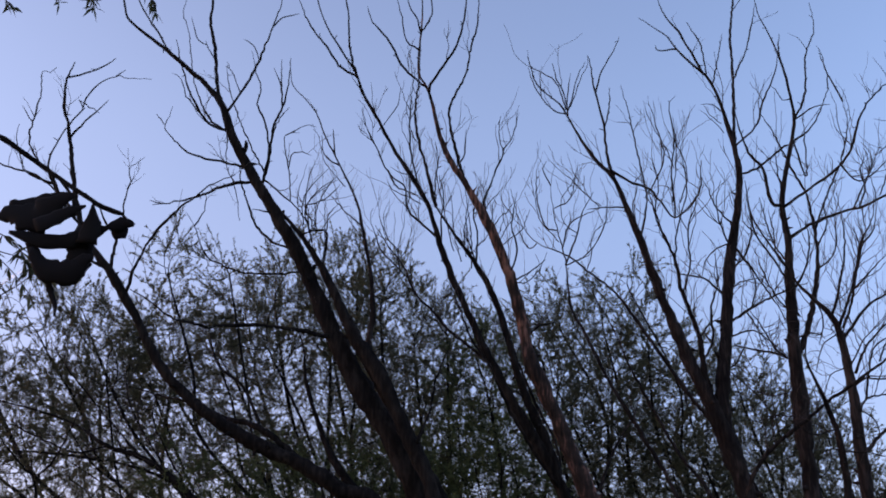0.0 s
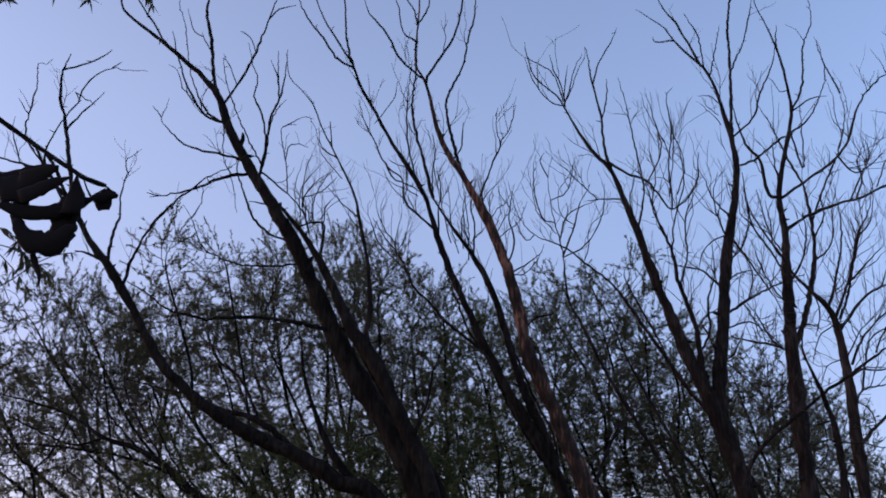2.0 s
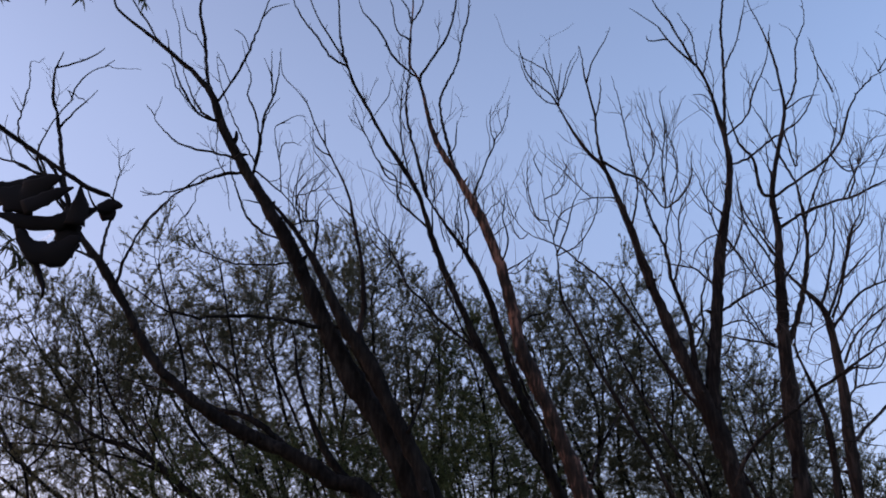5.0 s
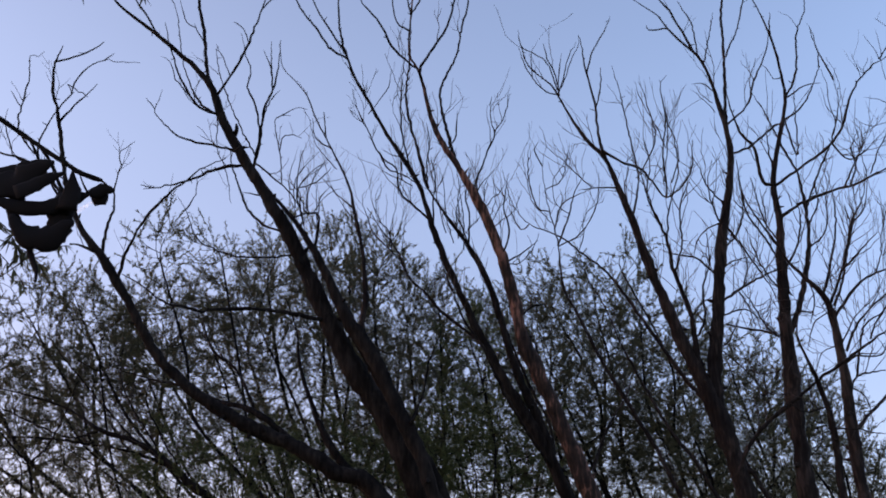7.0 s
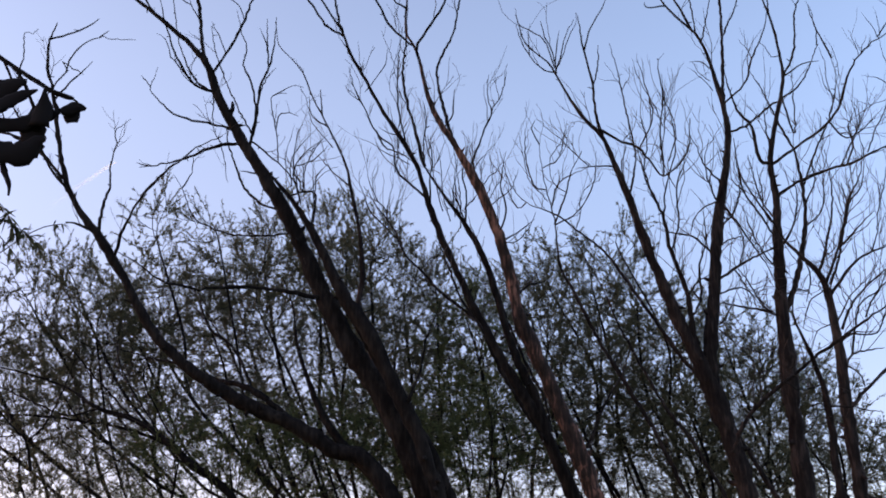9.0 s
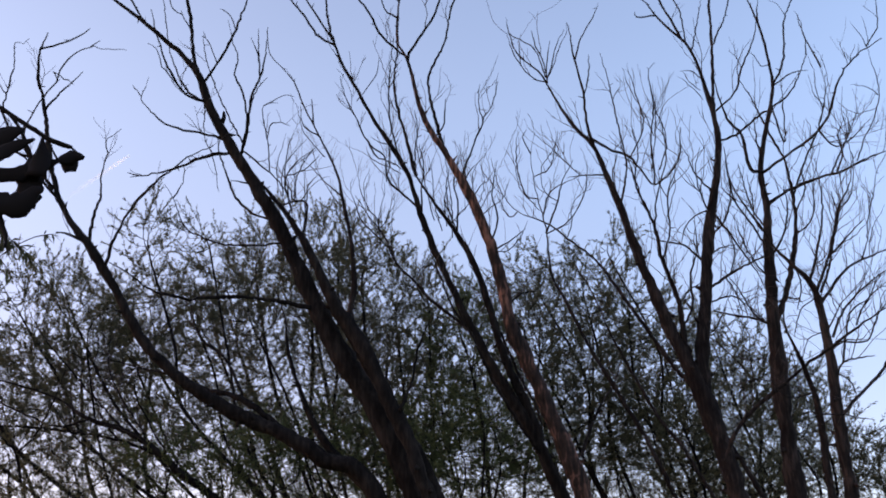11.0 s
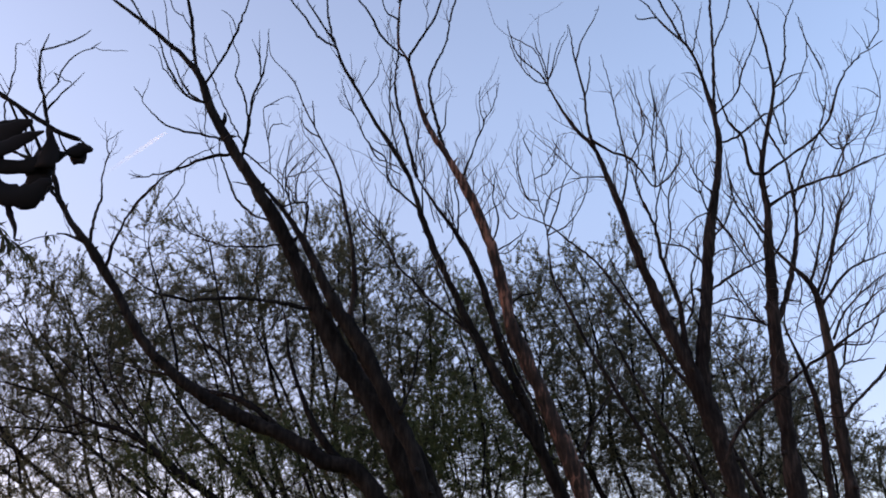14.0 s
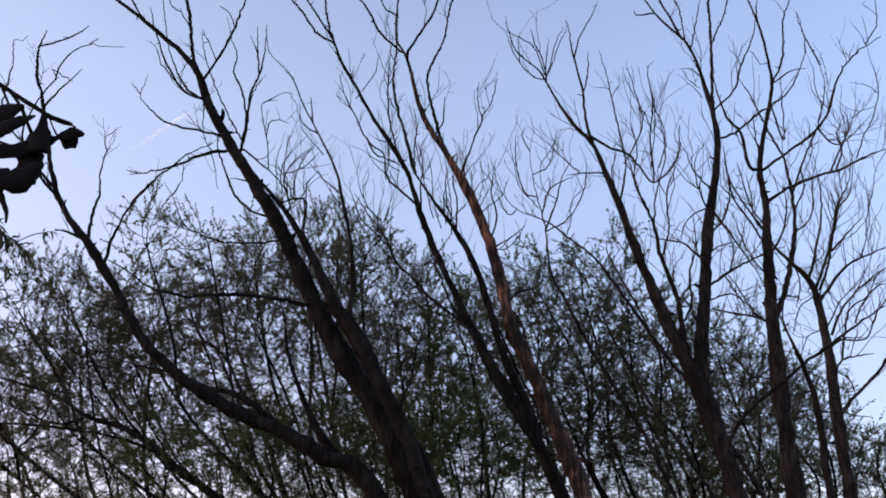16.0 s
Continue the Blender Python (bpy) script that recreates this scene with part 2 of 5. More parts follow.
tree.limb("branch", (0.019, 0.006), (-4.57, 11.18, 6.82), (-4.78, 11.05, 7.08), (-4.99, 10.93, 7.41), (-5.02, 10.81, 7.56), (-4.95, 10.69, 7.74), (-4.78, 10.57, 7.95), (-4.56, 10.44, 8.17), (-4.48, 10.32, 8.26), (-4.30, 10.20, 8.40), (-4.05, 10.08, 8.43), (-3.79, 9.95, 8.31), (-3.52, 9.83, 8.22))
tree.limb("branch", (0.009, 0.006), (-4.54, 10.42, 8.19), (-4.62, 10.45, 8.32))
tree.limb("branch", (0.008, 0.006), (-4.05, 10.08, 8.43), (-3.91, 9.99, 8.46))
tree.limb("branch", (0.008, 0.006), (-4.62, 10.45, 8.32), (-4.43, 10.37, 8.17), (-4.27, 10.29, 8.03))
tree.limb("branch", (0.019, 0.009), (-4.66, 11.19, 7.00), (-5.03, 11.28, 7.44), (-5.24, 11.37, 7.76), (-5.50, 11.46, 8.05), (-5.69, 11.55, 8.37), (-5.74, 11.65, 8.74), (-5.75, 11.74, 9.27), (-5.84, 11.83, 9.69), (-5.76, 11.92, 9.75), (-5.73, 12.01, 9.89))
tree.limb("branch", (0.010, 0.007), (-5.74, 11.65, 8.74), (-5.98, 11.75, 9.06))
tree.limb("branch", (0.013, 0.007), (-4.96, 10.95, 7.37), (-5.37, 11.00, 7.58), (-5.50, 11.06, 7.78), (-5.65, 11.12, 8.16), (-5.68, 11.17, 8.41))
tree.limb("branch", (0.019, 0.010), (-4.64, 11.13, 6.91), (-4.92, 11.26, 7.29), (-5.20, 11.38, 7.58), (-5.52, 11.51, 7.83), (-5.90, 11.63, 7.99), (-6.22, 11.75, 8.17), (-6.70, 11.88, 8.36))
tree.limb("branch", (0.022, 0.007), (-4.17, 11.17, 6.27), (-4.19, 11.29, 6.71), (-4.18, 11.40, 7.05), (-4.24, 11.52, 7.39), (-4.27, 11.63, 7.62), (-4.28, 11.74, 7.86), (-4.24, 11.86, 7.93))
tree.limb("branch", (0.010, 0.006), (-4.28, 11.74, 7.86), (-4.31, 11.71, 8.01), (-4.23, 11.68, 8.08), (-4.10, 11.65, 8.17))
tree.limb("branch", (0.025, 0.009), (-3.94, 11.17, 5.93), (-3.79, 10.98, 6.27), (-3.57, 10.79, 6.57), (-3.33, 10.61, 6.74), (-3.09, 10.42, 6.84), (-2.79, 10.23, 6.97), (-2.45, 10.05, 7.03))
tree.limb("branch", (0.027, 0.010), (-2.54, 11.65, 7.79), (-2.97, 11.76, 7.79), (-3.30, 11.86, 7.70), (-3.71, 11.97, 7.64), (-4.05, 12.07, 7.65))
tree.limb("branch", (0.010, 0.007), (-3.92, 12.03, 7.65), (-4.11, 12.12, 7.74))
tree.limb("branch", (0.020, 0.007), (-2.66, 11.67, 7.99), (-3.00, 11.72, 8.13), (-3.50, 11.78, 8.29), (-3.86, 11.84, 8.63), (-3.97, 11.89, 8.83), (-3.94, 11.95, 9.02), (-3.93, 12.01, 9.22))
tree.limb("branch", (0.009, 0.007), (-3.97, 11.89, 8.83), (-4.12, 11.93, 9.04))
tree.limb("branch", (0.032, 0.024), (-3.11, 11.74, 8.99), (-3.26, 11.88, 9.41), (-3.36, 12.02, 9.89), (-3.48, 12.15, 10.50), (-3.61, 12.29, 10.92), (-3.65, 12.43, 11.47), (-3.75, 12.57, 12.26))
tree.limb("branch", (0.015, 0.011), (-3.77, 11.83, 9.79), (-3.99, 11.72, 9.99), (-4.21, 11.61, 10.31), (-4.42, 11.50, 10.63), (-4.55, 11.40, 11.06))
tree.limb("branch", (0.021, 0.011), (-3.08, 11.73, 8.90), (-2.87, 11.62, 9.19), (-2.68, 11.52, 9.50), (-2.57, 11.41, 9.71), (-2.44, 11.30, 10.02), (-2.32, 11.19, 10.33), (-2.22, 11.08, 10.65))
tree.limb("branch", (0.011, 0.007), (-2.61, 11.44, 9.64), (-2.67, 11.40, 9.80), (-2.76, 11.35, 9.87), (-2.82, 11.31, 9.88))
tree.limb("branch", (0.011, 0.007), (-2.43, 11.29, 10.06), (-2.31, 11.35, 10.29), (-2.08, 11.41, 10.41))
tree.limb("branch", (0.021, 0.010), (-2.97, 11.71, 8.60), (-3.26, 11.61, 8.68), (-3.42, 11.52, 8.89), (-3.54, 11.42, 9.11), (-3.62, 11.33, 9.37), (-3.67, 11.23, 9.54), (-3.72, 11.14, 9.76))
tree.limb("branch", (0.017, 0.011), (-2.96, 11.71, 8.57), (-3.29, 11.85, 8.87), (-3.50, 11.99, 9.24), (-3.68, 12.13, 9.67), (-3.80, 12.27, 10.07))
tree.limb("branch", (0.024, 0.011), (-2.47, 11.65, 7.68), (-2.42, 11.75, 8.12), (-2.42, 11.85, 8.54), (-2.42, 11.95, 8.88), (-2.34, 12.05, 9.23), (-2.30, 12.15, 9.69), (-2.31, 12.25, 10.23))
tree.limb("branch", (0.015, 0.007), (-2.34, 12.05, 9.23), (-2.36, 11.89, 9.52), (-2.45, 11.74, 9.70))
tree.limb("branch", (0.011, 0.007), (-2.35, 11.95, 9.41), (-2.43, 12.15, 10.14))
tree.limb("branch", (0.017, 0.008), (-2.45, 11.68, 7.84), (-2.43, 11.77, 8.32), (-2.53, 11.86, 8.83), (-2.69, 11.95, 9.22), (-2.67, 12.04, 9.52), (-2.78, 12.13, 9.87), (-2.91, 12.22, 10.34))
tree.limb("branch", (0.014, 0.008), (-2.44, 11.71, 7.95), (-2.76, 11.94, 8.59), (-3.02, 12.16, 9.20), (-3.25, 12.39, 9.85), (-3.37, 12.62, 10.42))
tree.limb("branch", (0.014, 0.006), (-2.45, 11.68, 7.84), (-2.04, 11.61, 7.46), (-1.83, 11.54, 7.19), (-1.74, 11.46, 6.91), (-1.62, 11.39, 6.52))
tree.limb("branch", (0.013, 0.007), (-1.56, 11.47, 6.43), (-1.53, 11.56, 6.98), (-1.72, 11.64, 7.07), (-1.83, 11.73, 7.43), (-1.89, 11.82, 7.63))
tree.limb("branch", (0.013, 0.007), (-1.70, 11.44, 6.79), (-1.79, 11.59, 7.18), (-1.87, 11.75, 7.51), (-1.86, 11.90, 8.03), (-1.80, 12.05, 8.29))
tree.limb("branch", (0.020, 0.011), (-1.92, 11.59, 6.73), (-2.30, 11.77, 6.97), (-2.58, 11.95, 7.31), (-2.77, 12.13, 7.79), (-2.93, 12.31, 8.25), (-2.93, 12.49, 8.63))
tree.limb("branch", (0.013, 0.007), (-2.24, 11.63, 7.30), (-2.53, 11.48, 7.29))
tree.limb("branch", (0.013, 0.007), (-1.78, 11.58, 6.43), (-2.40, 11.74, 6.47), (-2.74, 11.89, 6.57), (-3.05, 12.05, 6.76), (-3.28, 12.20, 6.96), (-3.51, 12.36, 7.46), (-3.70, 12.52, 7.76))
tree.limb("branch", (0.031, 0.011), (-1.34, 11.54, 5.50), (-1.57, 11.38, 5.51), (-1.96, 11.21, 5.54), (-2.42, 11.05, 5.52), (-2.78, 10.89, 5.43), (-3.01, 10.73, 5.44), (-3.17, 10.56, 5.45), (-3.41, 10.40, 5.60), (-3.56, 10.24, 5.66))
tree.limb("branch", (0.011, 0.007), (-3.51, 12.36, 7.46), (-3.42, 12.45, 7.76), (-3.45, 12.55, 8.05))
tree.limb("branch", (0.010, 0.007), (-2.05, 11.61, 7.47), (-2.10, 11.69, 7.91), (-2.20, 11.77, 8.31), (-2.22, 11.84, 8.63), (-2.04, 11.92, 8.72))
tree.limb("branch", (0.009, 0.007), (-3.39, 12.04, 10.02), (-3.54, 11.98, 10.27), (-3.66, 11.92, 10.33), (-3.77, 11.85, 10.69))
tree.limb("branch", (0.009, 0.007), (-3.80, 12.27, 10.07), (-3.96, 12.42, 10.81), (-4.14, 12.58, 11.31), (-4.17, 12.73, 11.71))
tree.limb("branch", (0.045, 0.028), (-2.77, 11.68, 8.19), (-2.74, 11.73, 8.36), (-2.76, 11.77, 8.50))
tree.limb("branch", (0.010, 0.006), (-1.71, 11.64, 7.07), (-1.72, 11.79, 7.45), (-1.60, 11.94, 7.87), (-1.46, 12.09, 8.15))
tree.limb("branch", (0.010, 0.006), (-1.77, 11.55, 7.08), (-1.82, 11.46, 7.28), (-1.67, 11.37, 7.49), (-1.44, 11.28, 7.62))
tree.limb("branch", (0.010, 0.006), (-1.78, 11.44, 7.34), (-1.55, 11.31, 7.35), (-1.34, 11.17, 7.49))
tree.limb("branch", (0.010, 0.006), (-1.54, 11.54, 6.91), (-1.53, 11.67, 7.30), (-1.42, 11.79, 7.53))
tree.limb("branch", (0.011, 0.006), (-2.22, 11.84, 8.63), (-1.94, 11.74, 8.73), (-1.76, 11.63, 8.64))
tree.limb("branch", (0.010, 0.006), (-2.13, 11.71, 8.02), (-2.04, 11.56, 8.20), (-1.78, 11.42, 8.07))
tree.limb("branch", (0.011, 0.007), (-2.42, 11.85, 8.54), (-2.38, 11.98, 8.95), (-2.25, 12.12, 9.27))
tree.limb("branch", (0.010, 0.006), (-3.30, 11.59, 8.73), (-3.60, 11.52, 9.08), (-3.67, 11.44, 9.31), (-3.79, 11.37, 9.36))
tree.limb("branch", (0.011, 0.007), (-2.87, 11.62, 9.19), (-3.03, 11.73, 9.60), (-3.17, 11.83, 9.79))
tree.limb("branch", (0.010, 0.006), (-3.01, 11.70, 8.61), (-2.95, 11.55, 8.01), (-2.77, 11.41, 7.59), (-2.62, 11.27, 7.02))
tree.limb("branch", (0.045, 0.034, 0.02, 0.01), (-1.55, 11.16, 3.82), (-2.13, 11.30, 4.29), (-2.65, 11.50, 4.49), (-3.12, 11.70, 4.73), (-3.57, 11.90, 4.88), (-4.04, 12.10, 5.05))
tree.limb("branch", (0.02, 0.01), (-2.13, 11.30, 4.29), (-2.44, 11.50, 4.86), (-2.82, 11.70, 5.22), (-3.04, 11.90, 5.74))
tree.limb("stem", (0.09, 0.075, 0.065, 0.05, 0.035), (0.33, 11.90, 2.74), (0.13, 11.85, 3.22), (-0.12, 11.80, 3.79), (-0.40, 11.80, 4.31), (-0.66, 11.80, 4.72), (-0.92, 11.75, 5.15), (-1.13, 11.70, 5.50))
tree.limb("stem", (0.085, 0.07, 0.055, 0.035, 0.018, 0.009), (-0.20, 11.60, 2.71), (-0.40, 11.60, 2.94), (-0.73, 11.60, 3.35), (-1.08, 11.70, 3.70), (-1.39, 11.80, 4.16), (-1.66, 11.90, 4.80), (-1.76, 12.00, 5.15), (-1.83, 12.10, 5.58), (-2.01, 12.20, 6.07))
tree.limb("branch", (0.022, 0.008), (-0.34, 11.80, 4.24), (-0.17, 12.00, 4.68), (-0.09, 12.20, 5.18), (0.10, 12.40, 5.71))
tree.limb("branch", (0.007, 0.004), (-1.93, 11.60, 7.27), (-1.96, 11.65, 7.48), (-1.96, 11.70, 7.67), (-1.92, 11.75, 7.92), (-1.88, 11.80, 8.16))
tree.limb("branch", (0.009, 0.005), (-1.84, 11.50, 7.07), (-1.87, 11.56, 7.35), (-1.87, 11.62, 7.55), (-1.78, 11.68, 7.75), (-1.65, 11.74, 7.95), (-1.55, 11.80, 8.12))
tree.limb("branch", (0.007, 0.004), (-1.82, 11.50, 7.19), (-1.78, 11.45, 7.38), (-1.67, 11.40, 7.47), (-1.52, 11.35, 7.57), (-1.40, 11.30, 7.63))
tree.limb("branch", (0.007, 0.004), (-1.53, 11.50, 6.66), (-1.56, 11.53, 7.00), (-1.57, 11.57, 7.35), (-1.60, 11.60, 7.70))
tree.limb("branch", (0.007, 0.004), (-1.66, 11.50, 6.97), (-1.67, 11.45, 7.17), (-1.70, 11.40, 7.43))
tree.limb("branch", (0.007, 0.004), (-1.60, 11.50, 6.99), (-1.47, 11.40, 7.14), (-1.35, 11.30, 7.20), (-1.20, 11.20, 7.20))
tree.limb("branch", (0.012, 0.007), (-1.85, 11.40, 6.88), (-1.72, 11.42, 6.94), (-1.54, 11.44, 6.96), (-1.51, 11.46, 6.87), (-1.52, 11.48, 6.66), (-1.55, 11.50, 6.43))
tree.finish()
tree = BareTree("willow_tree", (0.55, 14.00, 0), "slender leaning willow stem with few bare twigs", "bare trees", DEAD_SILHOUETTE, 2.2, 0.60)
tree.limb("stem", (0.062, 0.056, 0.051, 0.046, 0.037, 0.028, 0.017), (0.55, 14.00, -0.15), (0.08, 14.00, 3.48), (-0.69, 14.00, 4.86), (-1.10, 14.00, 6.16), (-1.08, 14.01, 6.71), (-1.14, 14.02, 7.46), (-1.30, 14.03, 8.25), (-1.39, 14.03, 8.66), (-1.72, 14.04, 9.40), (-1.98, 14.05, 9.94), (-2.15, 14.06, 10.39), (-2.41, 14.07, 10.74), (-2.59, 14.08, 10.97), (-2.67, 14.10, 11.45))
tree.limb("branch", (0.017, 0.013), (-1.80, 14.05, 9.57), (-1.87, 14.21, 10.15))
tree.limb("branch", (0.012, 0.008), (-1.70, 14.04, 9.35), (-1.98, 14.15, 9.62), (-2.06, 14.25, 10.06))
tree.limb("branch", (0.012, 0.008), (-1.30, 14.03, 8.25), (-1.60, 14.15, 8.57), (-1.86, 14.28, 8.94))
tree.limb("branch", (0.009, 0.005), (-1.60, 14.03, 8.96), (-1.78, 14.06, 9.19), (-1.95, 14.10, 9.44), (-2.03, 14.13, 9.67), (-2.10, 14.17, 9.96), (-2.23, 14.20, 10.26))
tree.limb("branch", (0.007, 0.004), (-1.25, 14.02, 8.00), (-1.39, 13.96, 8.14), (-1.53, 13.91, 8.36), (-1.66, 13.86, 8.59), (-1.77, 13.80, 8.78))
tree.finish()
tree = BareTree("willow_tree", (2.40, 12.00, 0), "leaning half-dead willow with reddish peeling bark", "bare trees", BARK_SILHOUETTE, 4.2, 0.55)
tree.limb("stem", (0.105, 0.089, 0.080, 0.055, 0.037, 0.024, 0.012), (2.40, 12.00, -0.15), (2.11, 12.00, 1.81), (1.49, 12.00, 3.62), (1.03, 11.97, 4.53), (0.69, 11.93, 5.18), (0.41, 11.89, 5.78), (0.12, 11.84, 6.47), (-0.07, 11.78, 7.02), (-0.18, 11.73, 7.41), (-0.34, 11.67, 7.73), (-0.65, 11.60, 8.22), (-0.89, 11.54, 8.68), (-1.10, 11.47, 9.05), (-1.22, 11.40, 9.37), (-1.43, 11.33, 9.71), (-1.68, 11.25, 10.14), (-1.81, 11.18, 10.57), (-1.87, 11.10, 11.02))
tree.limb("peeled_stem", (0.139, 0.117, 0.104, 0.078, 0.051, 0.026, 0.016), (2.43, 11.65, -0.15), (2.21, 11.65, 1.78), (1.74, 11.65, 3.56), (1.54, 11.65, 4.11), (1.36, 11.64, 4.59), (1.10, 11.63, 5.24), (1.01, 11.63, 5.76), (0.89, 11.62, 6.30), (0.71, 11.61, 6.86), (0.50, 11.60, 7.35), (0.28, 11.59, 7.77), (0.08, 11.58, 8.12), (-0.07, 11.57, 8.56), (-0.13, 11.56, 8.92), (-0.23, 11.55, 9.24), (-0.35, 11.54, 9.52), (-0.32, 11.53, 10.14), (-0.30, 11.52, 10.54), (-0.33, 11.51, 11.36))
tree.limb("stem", (0.064, 0.060, 0.054, 0.048, 0.043, 0.036, 0.021), (1.47, 12.00, 3.66), (1.25, 12.01, 4.40), (1.02, 12.04, 4.99), (0.89, 12.07, 5.53), (0.72, 12.10, 6.17), (0.51, 12.13, 6.67), (0.24, 12.16, 7.11), (0.05, 12.20, 7.43), (-0.13, 12.24, 7.76))
tree.limb("branch", (0.017, 0.012), (-1.19, 11.42, 9.30), (-1.49, 11.58, 9.64), (-1.69, 11.73, 10.05), (-1.94, 11.89, 10.47), (-2.11, 12.05, 10.90), (-2.24, 12.21, 11.29))
tree.limb("branch", (0.017, 0.011), (-1.21, 11.41, 9.33), (-1.33, 11.52, 9.85), (-1.38, 11.64, 10.33), (-1.43, 11.76, 10.83), (-1.54, 11.87, 11.45))
tree.limb("branch", (0.017, 0.007), (-0.06, 11.79, 7.00), (-0.26, 11.70, 7.15), (-0.48, 11.62, 7.36), (-0.52, 11.54, 7.66), (-0.71, 11.46, 7.79), (-0.87, 11.37, 8.09), (-1.02, 11.29, 8.39), (-1.10, 11.21, 8.70))
tree.limb("branch", (0.024, 0.013), (0.28, 11.59, 7.77), (0.17, 11.80, 8.42), (0.09, 12.01, 9.01), (0.13, 12.22, 9.43), (0.35, 12.43, 10.08), (0.45, 12.64, 10.75), (0.56, 12.85, 11.34), (0.61, 13.06, 12.32))
tree.limb("branch", (0.021, 0.011), (-0.17, 11.56, 9.05), (-0.17, 11.42, 9.20), (0.13, 11.29, 9.63), (0.25, 11.16, 9.87), (0.33, 11.03, 10.35), (0.34, 10.89, 10.64))
tree.limb("branch", (0.018, 0.011), (-0.23, 11.55, 9.24), (-0.39, 11.48, 9.34), (-0.59, 11.42, 9.53), (-0.75, 11.35, 9.87), (-1.00, 11.29, 10.16), (-1.08, 11.22, 10.39))
tree.limb("branch", (0.014, 0.007), (-0.32, 11.53, 10.13), (-0.37, 11.39, 10.29), (-0.48, 11.25, 10.43), (-0.52, 11.11, 10.72))
tree.limb("branch", (0.014, 0.008), (-0.32, 11.52, 10.13), (-0.16, 11.62, 10.62), (-0.23, 11.72, 11.22))
tree.limb("branch", (0.014, 0.007), (-0.34, 11.53, 9.86), (-0.52, 11.45, 9.99), (-0.59, 11.37, 10.32), (-0.66, 11.28, 10.56))
tree.limb("branch", (0.028, 0.016), (-0.10, 12.23, 7.71), (-0.24, 12.41, 8.40), (-0.36, 12.60, 8.98), (-0.43, 12.78, 9.59), (-0.39, 12.96, 10.23), (-0.37, 13.15, 11.12))
tree.limb("branch", (0.017, 0.007), (0.51, 11.60, 7.34), (0.70, 11.68, 7.91), (0.83, 11.76, 8.31), (0.79, 11.84, 8.63), (0.83, 11.92, 9.00))
tree.limb("branch", (0.010, 0.007), (0.83, 11.76, 8.33), (1.00, 11.92, 8.68), (1.10, 12.08, 9.15))
tree.limb("branch", (0.013, 0.007), (0.63, 11.61, 7.06), (0.58, 11.70, 7.40), (0.74, 11.80, 7.67))
tree.limb("branch", (0.014, 0.007), (0.17, 11.59, 7.96), (0.28, 11.52, 8.08), (0.32, 11.46, 8.49))
tree.limb("branch", (0.014, 0.007), (-0.11, 12.24, 7.73), (-0.11, 12.32, 8.16), (-0.07, 12.40, 8.58), (-0.12, 12.49, 8.92))
tree.limb("branch", (0.013, 0.007), (0.00, 11.80, 6.82), (-0.03, 11.69, 7.14), (0.01, 11.58, 7.51), (-0.05, 11.46, 7.79))
tree.limb("branch", (0.014, 0.007), (0.45, 12.14, 6.77), (0.47, 11.95, 7.10), (0.41, 11.76, 7.35), (0.46, 11.57, 7.59))
tree.limb("branch", (0.013, 0.007), (0.52, 12.13, 6.64), (0.36, 12.26, 7.16), (0.33, 12.40, 7.66), (0.38, 12.54, 8.00))
tree.limb("branch", (0.014, 0.007), (-0.34, 11.67, 7.73), (-0.45, 11.41, 8.29), (-0.43, 11.16, 8.76), (-0.37, 10.91, 9.13))
tree.limb("branch", (0.013, 0.006), (-0.74, 11.44, 7.85), (-0.62, 11.30, 7.54), (-0.36, 11.16, 7.34), (-0.17, 11.02, 7.10))
tree.limb("branch", (0.013, 0.006), (0.86, 11.62, 6.38), (0.96, 11.42, 6.69), (0.88, 11.23, 6.92), (0.95, 11.03, 7.31))
tree.limb("branch", (0.013, 0.006), (0.89, 11.62, 6.30), (1.14, 11.52, 6.42), (1.32, 11.43, 6.54))
tree.limb("branch", (0.019, 0.011), (0.64, 11.93, 5.30), (0.12, 12.12, 5.78), (-0.11, 12.31, 6.13), (-0.38, 12.50, 6.49), (-0.56, 12.69, 6.99), (-0.77, 12.88, 7.34), (-1.01, 13.07, 7.80))
tree.limb("branch", (0.016, 0.010), (1.05, 11.63, 5.54), (1.20, 11.72, 5.72), (1.47, 11.81, 5.83))
tree.limb("branch", (0.024, 0.015), (1.47, 12.00, 3.66), (1.10, 11.73, 4.13), (0.79, 11.46, 4.62), (0.57, 11.19, 5.03), (0.36, 10.92, 5.37))
tree.limb("branch", (0.021, 0.014), (1.46, 12.00, 3.69), (1.43, 12.10, 4.28), (1.21, 12.19, 4.81), (1.01, 12.29, 5.37), (0.88, 12.39, 5.87), (0.75, 12.49, 6.32))
tree.limb("branch", (0.018, 0.010), (0.59, 11.21, 5.00), (0.35, 11.31, 5.43), (0.20, 11.41, 5.87), (0.08, 11.51, 6.26))
tree.limb("branch", (0.009, 0.005), (-0.83, 11.60, 8.65), (-0.73, 11.53, 8.76), (-0.63, 11.47, 8.90), (-0.59, 11.40, 9.13))
tree.limb("branch", (0.009, 0.005), (-0.49, 11.60, 7.31), (-0.45, 11.65, 7.64), (-0.46, 11.70, 7.96), (-0.42, 11.75, 8.26), (-0.37, 11.80, 8.46))
tree.limb("branch", (0.007, 0.004), (-0.30, 11.75, 7.50), (-0.45, 11.69, 7.57), (-0.57, 11.62, 7.58), (-0.68, 11.56, 7.63), (-0.75, 11.50, 7.71))
tree.limb("branch", (0.007, 0.004), (-0.41, 11.60, 7.85), (-0.58, 11.50, 7.85), (-0.71, 11.40, 7.89))
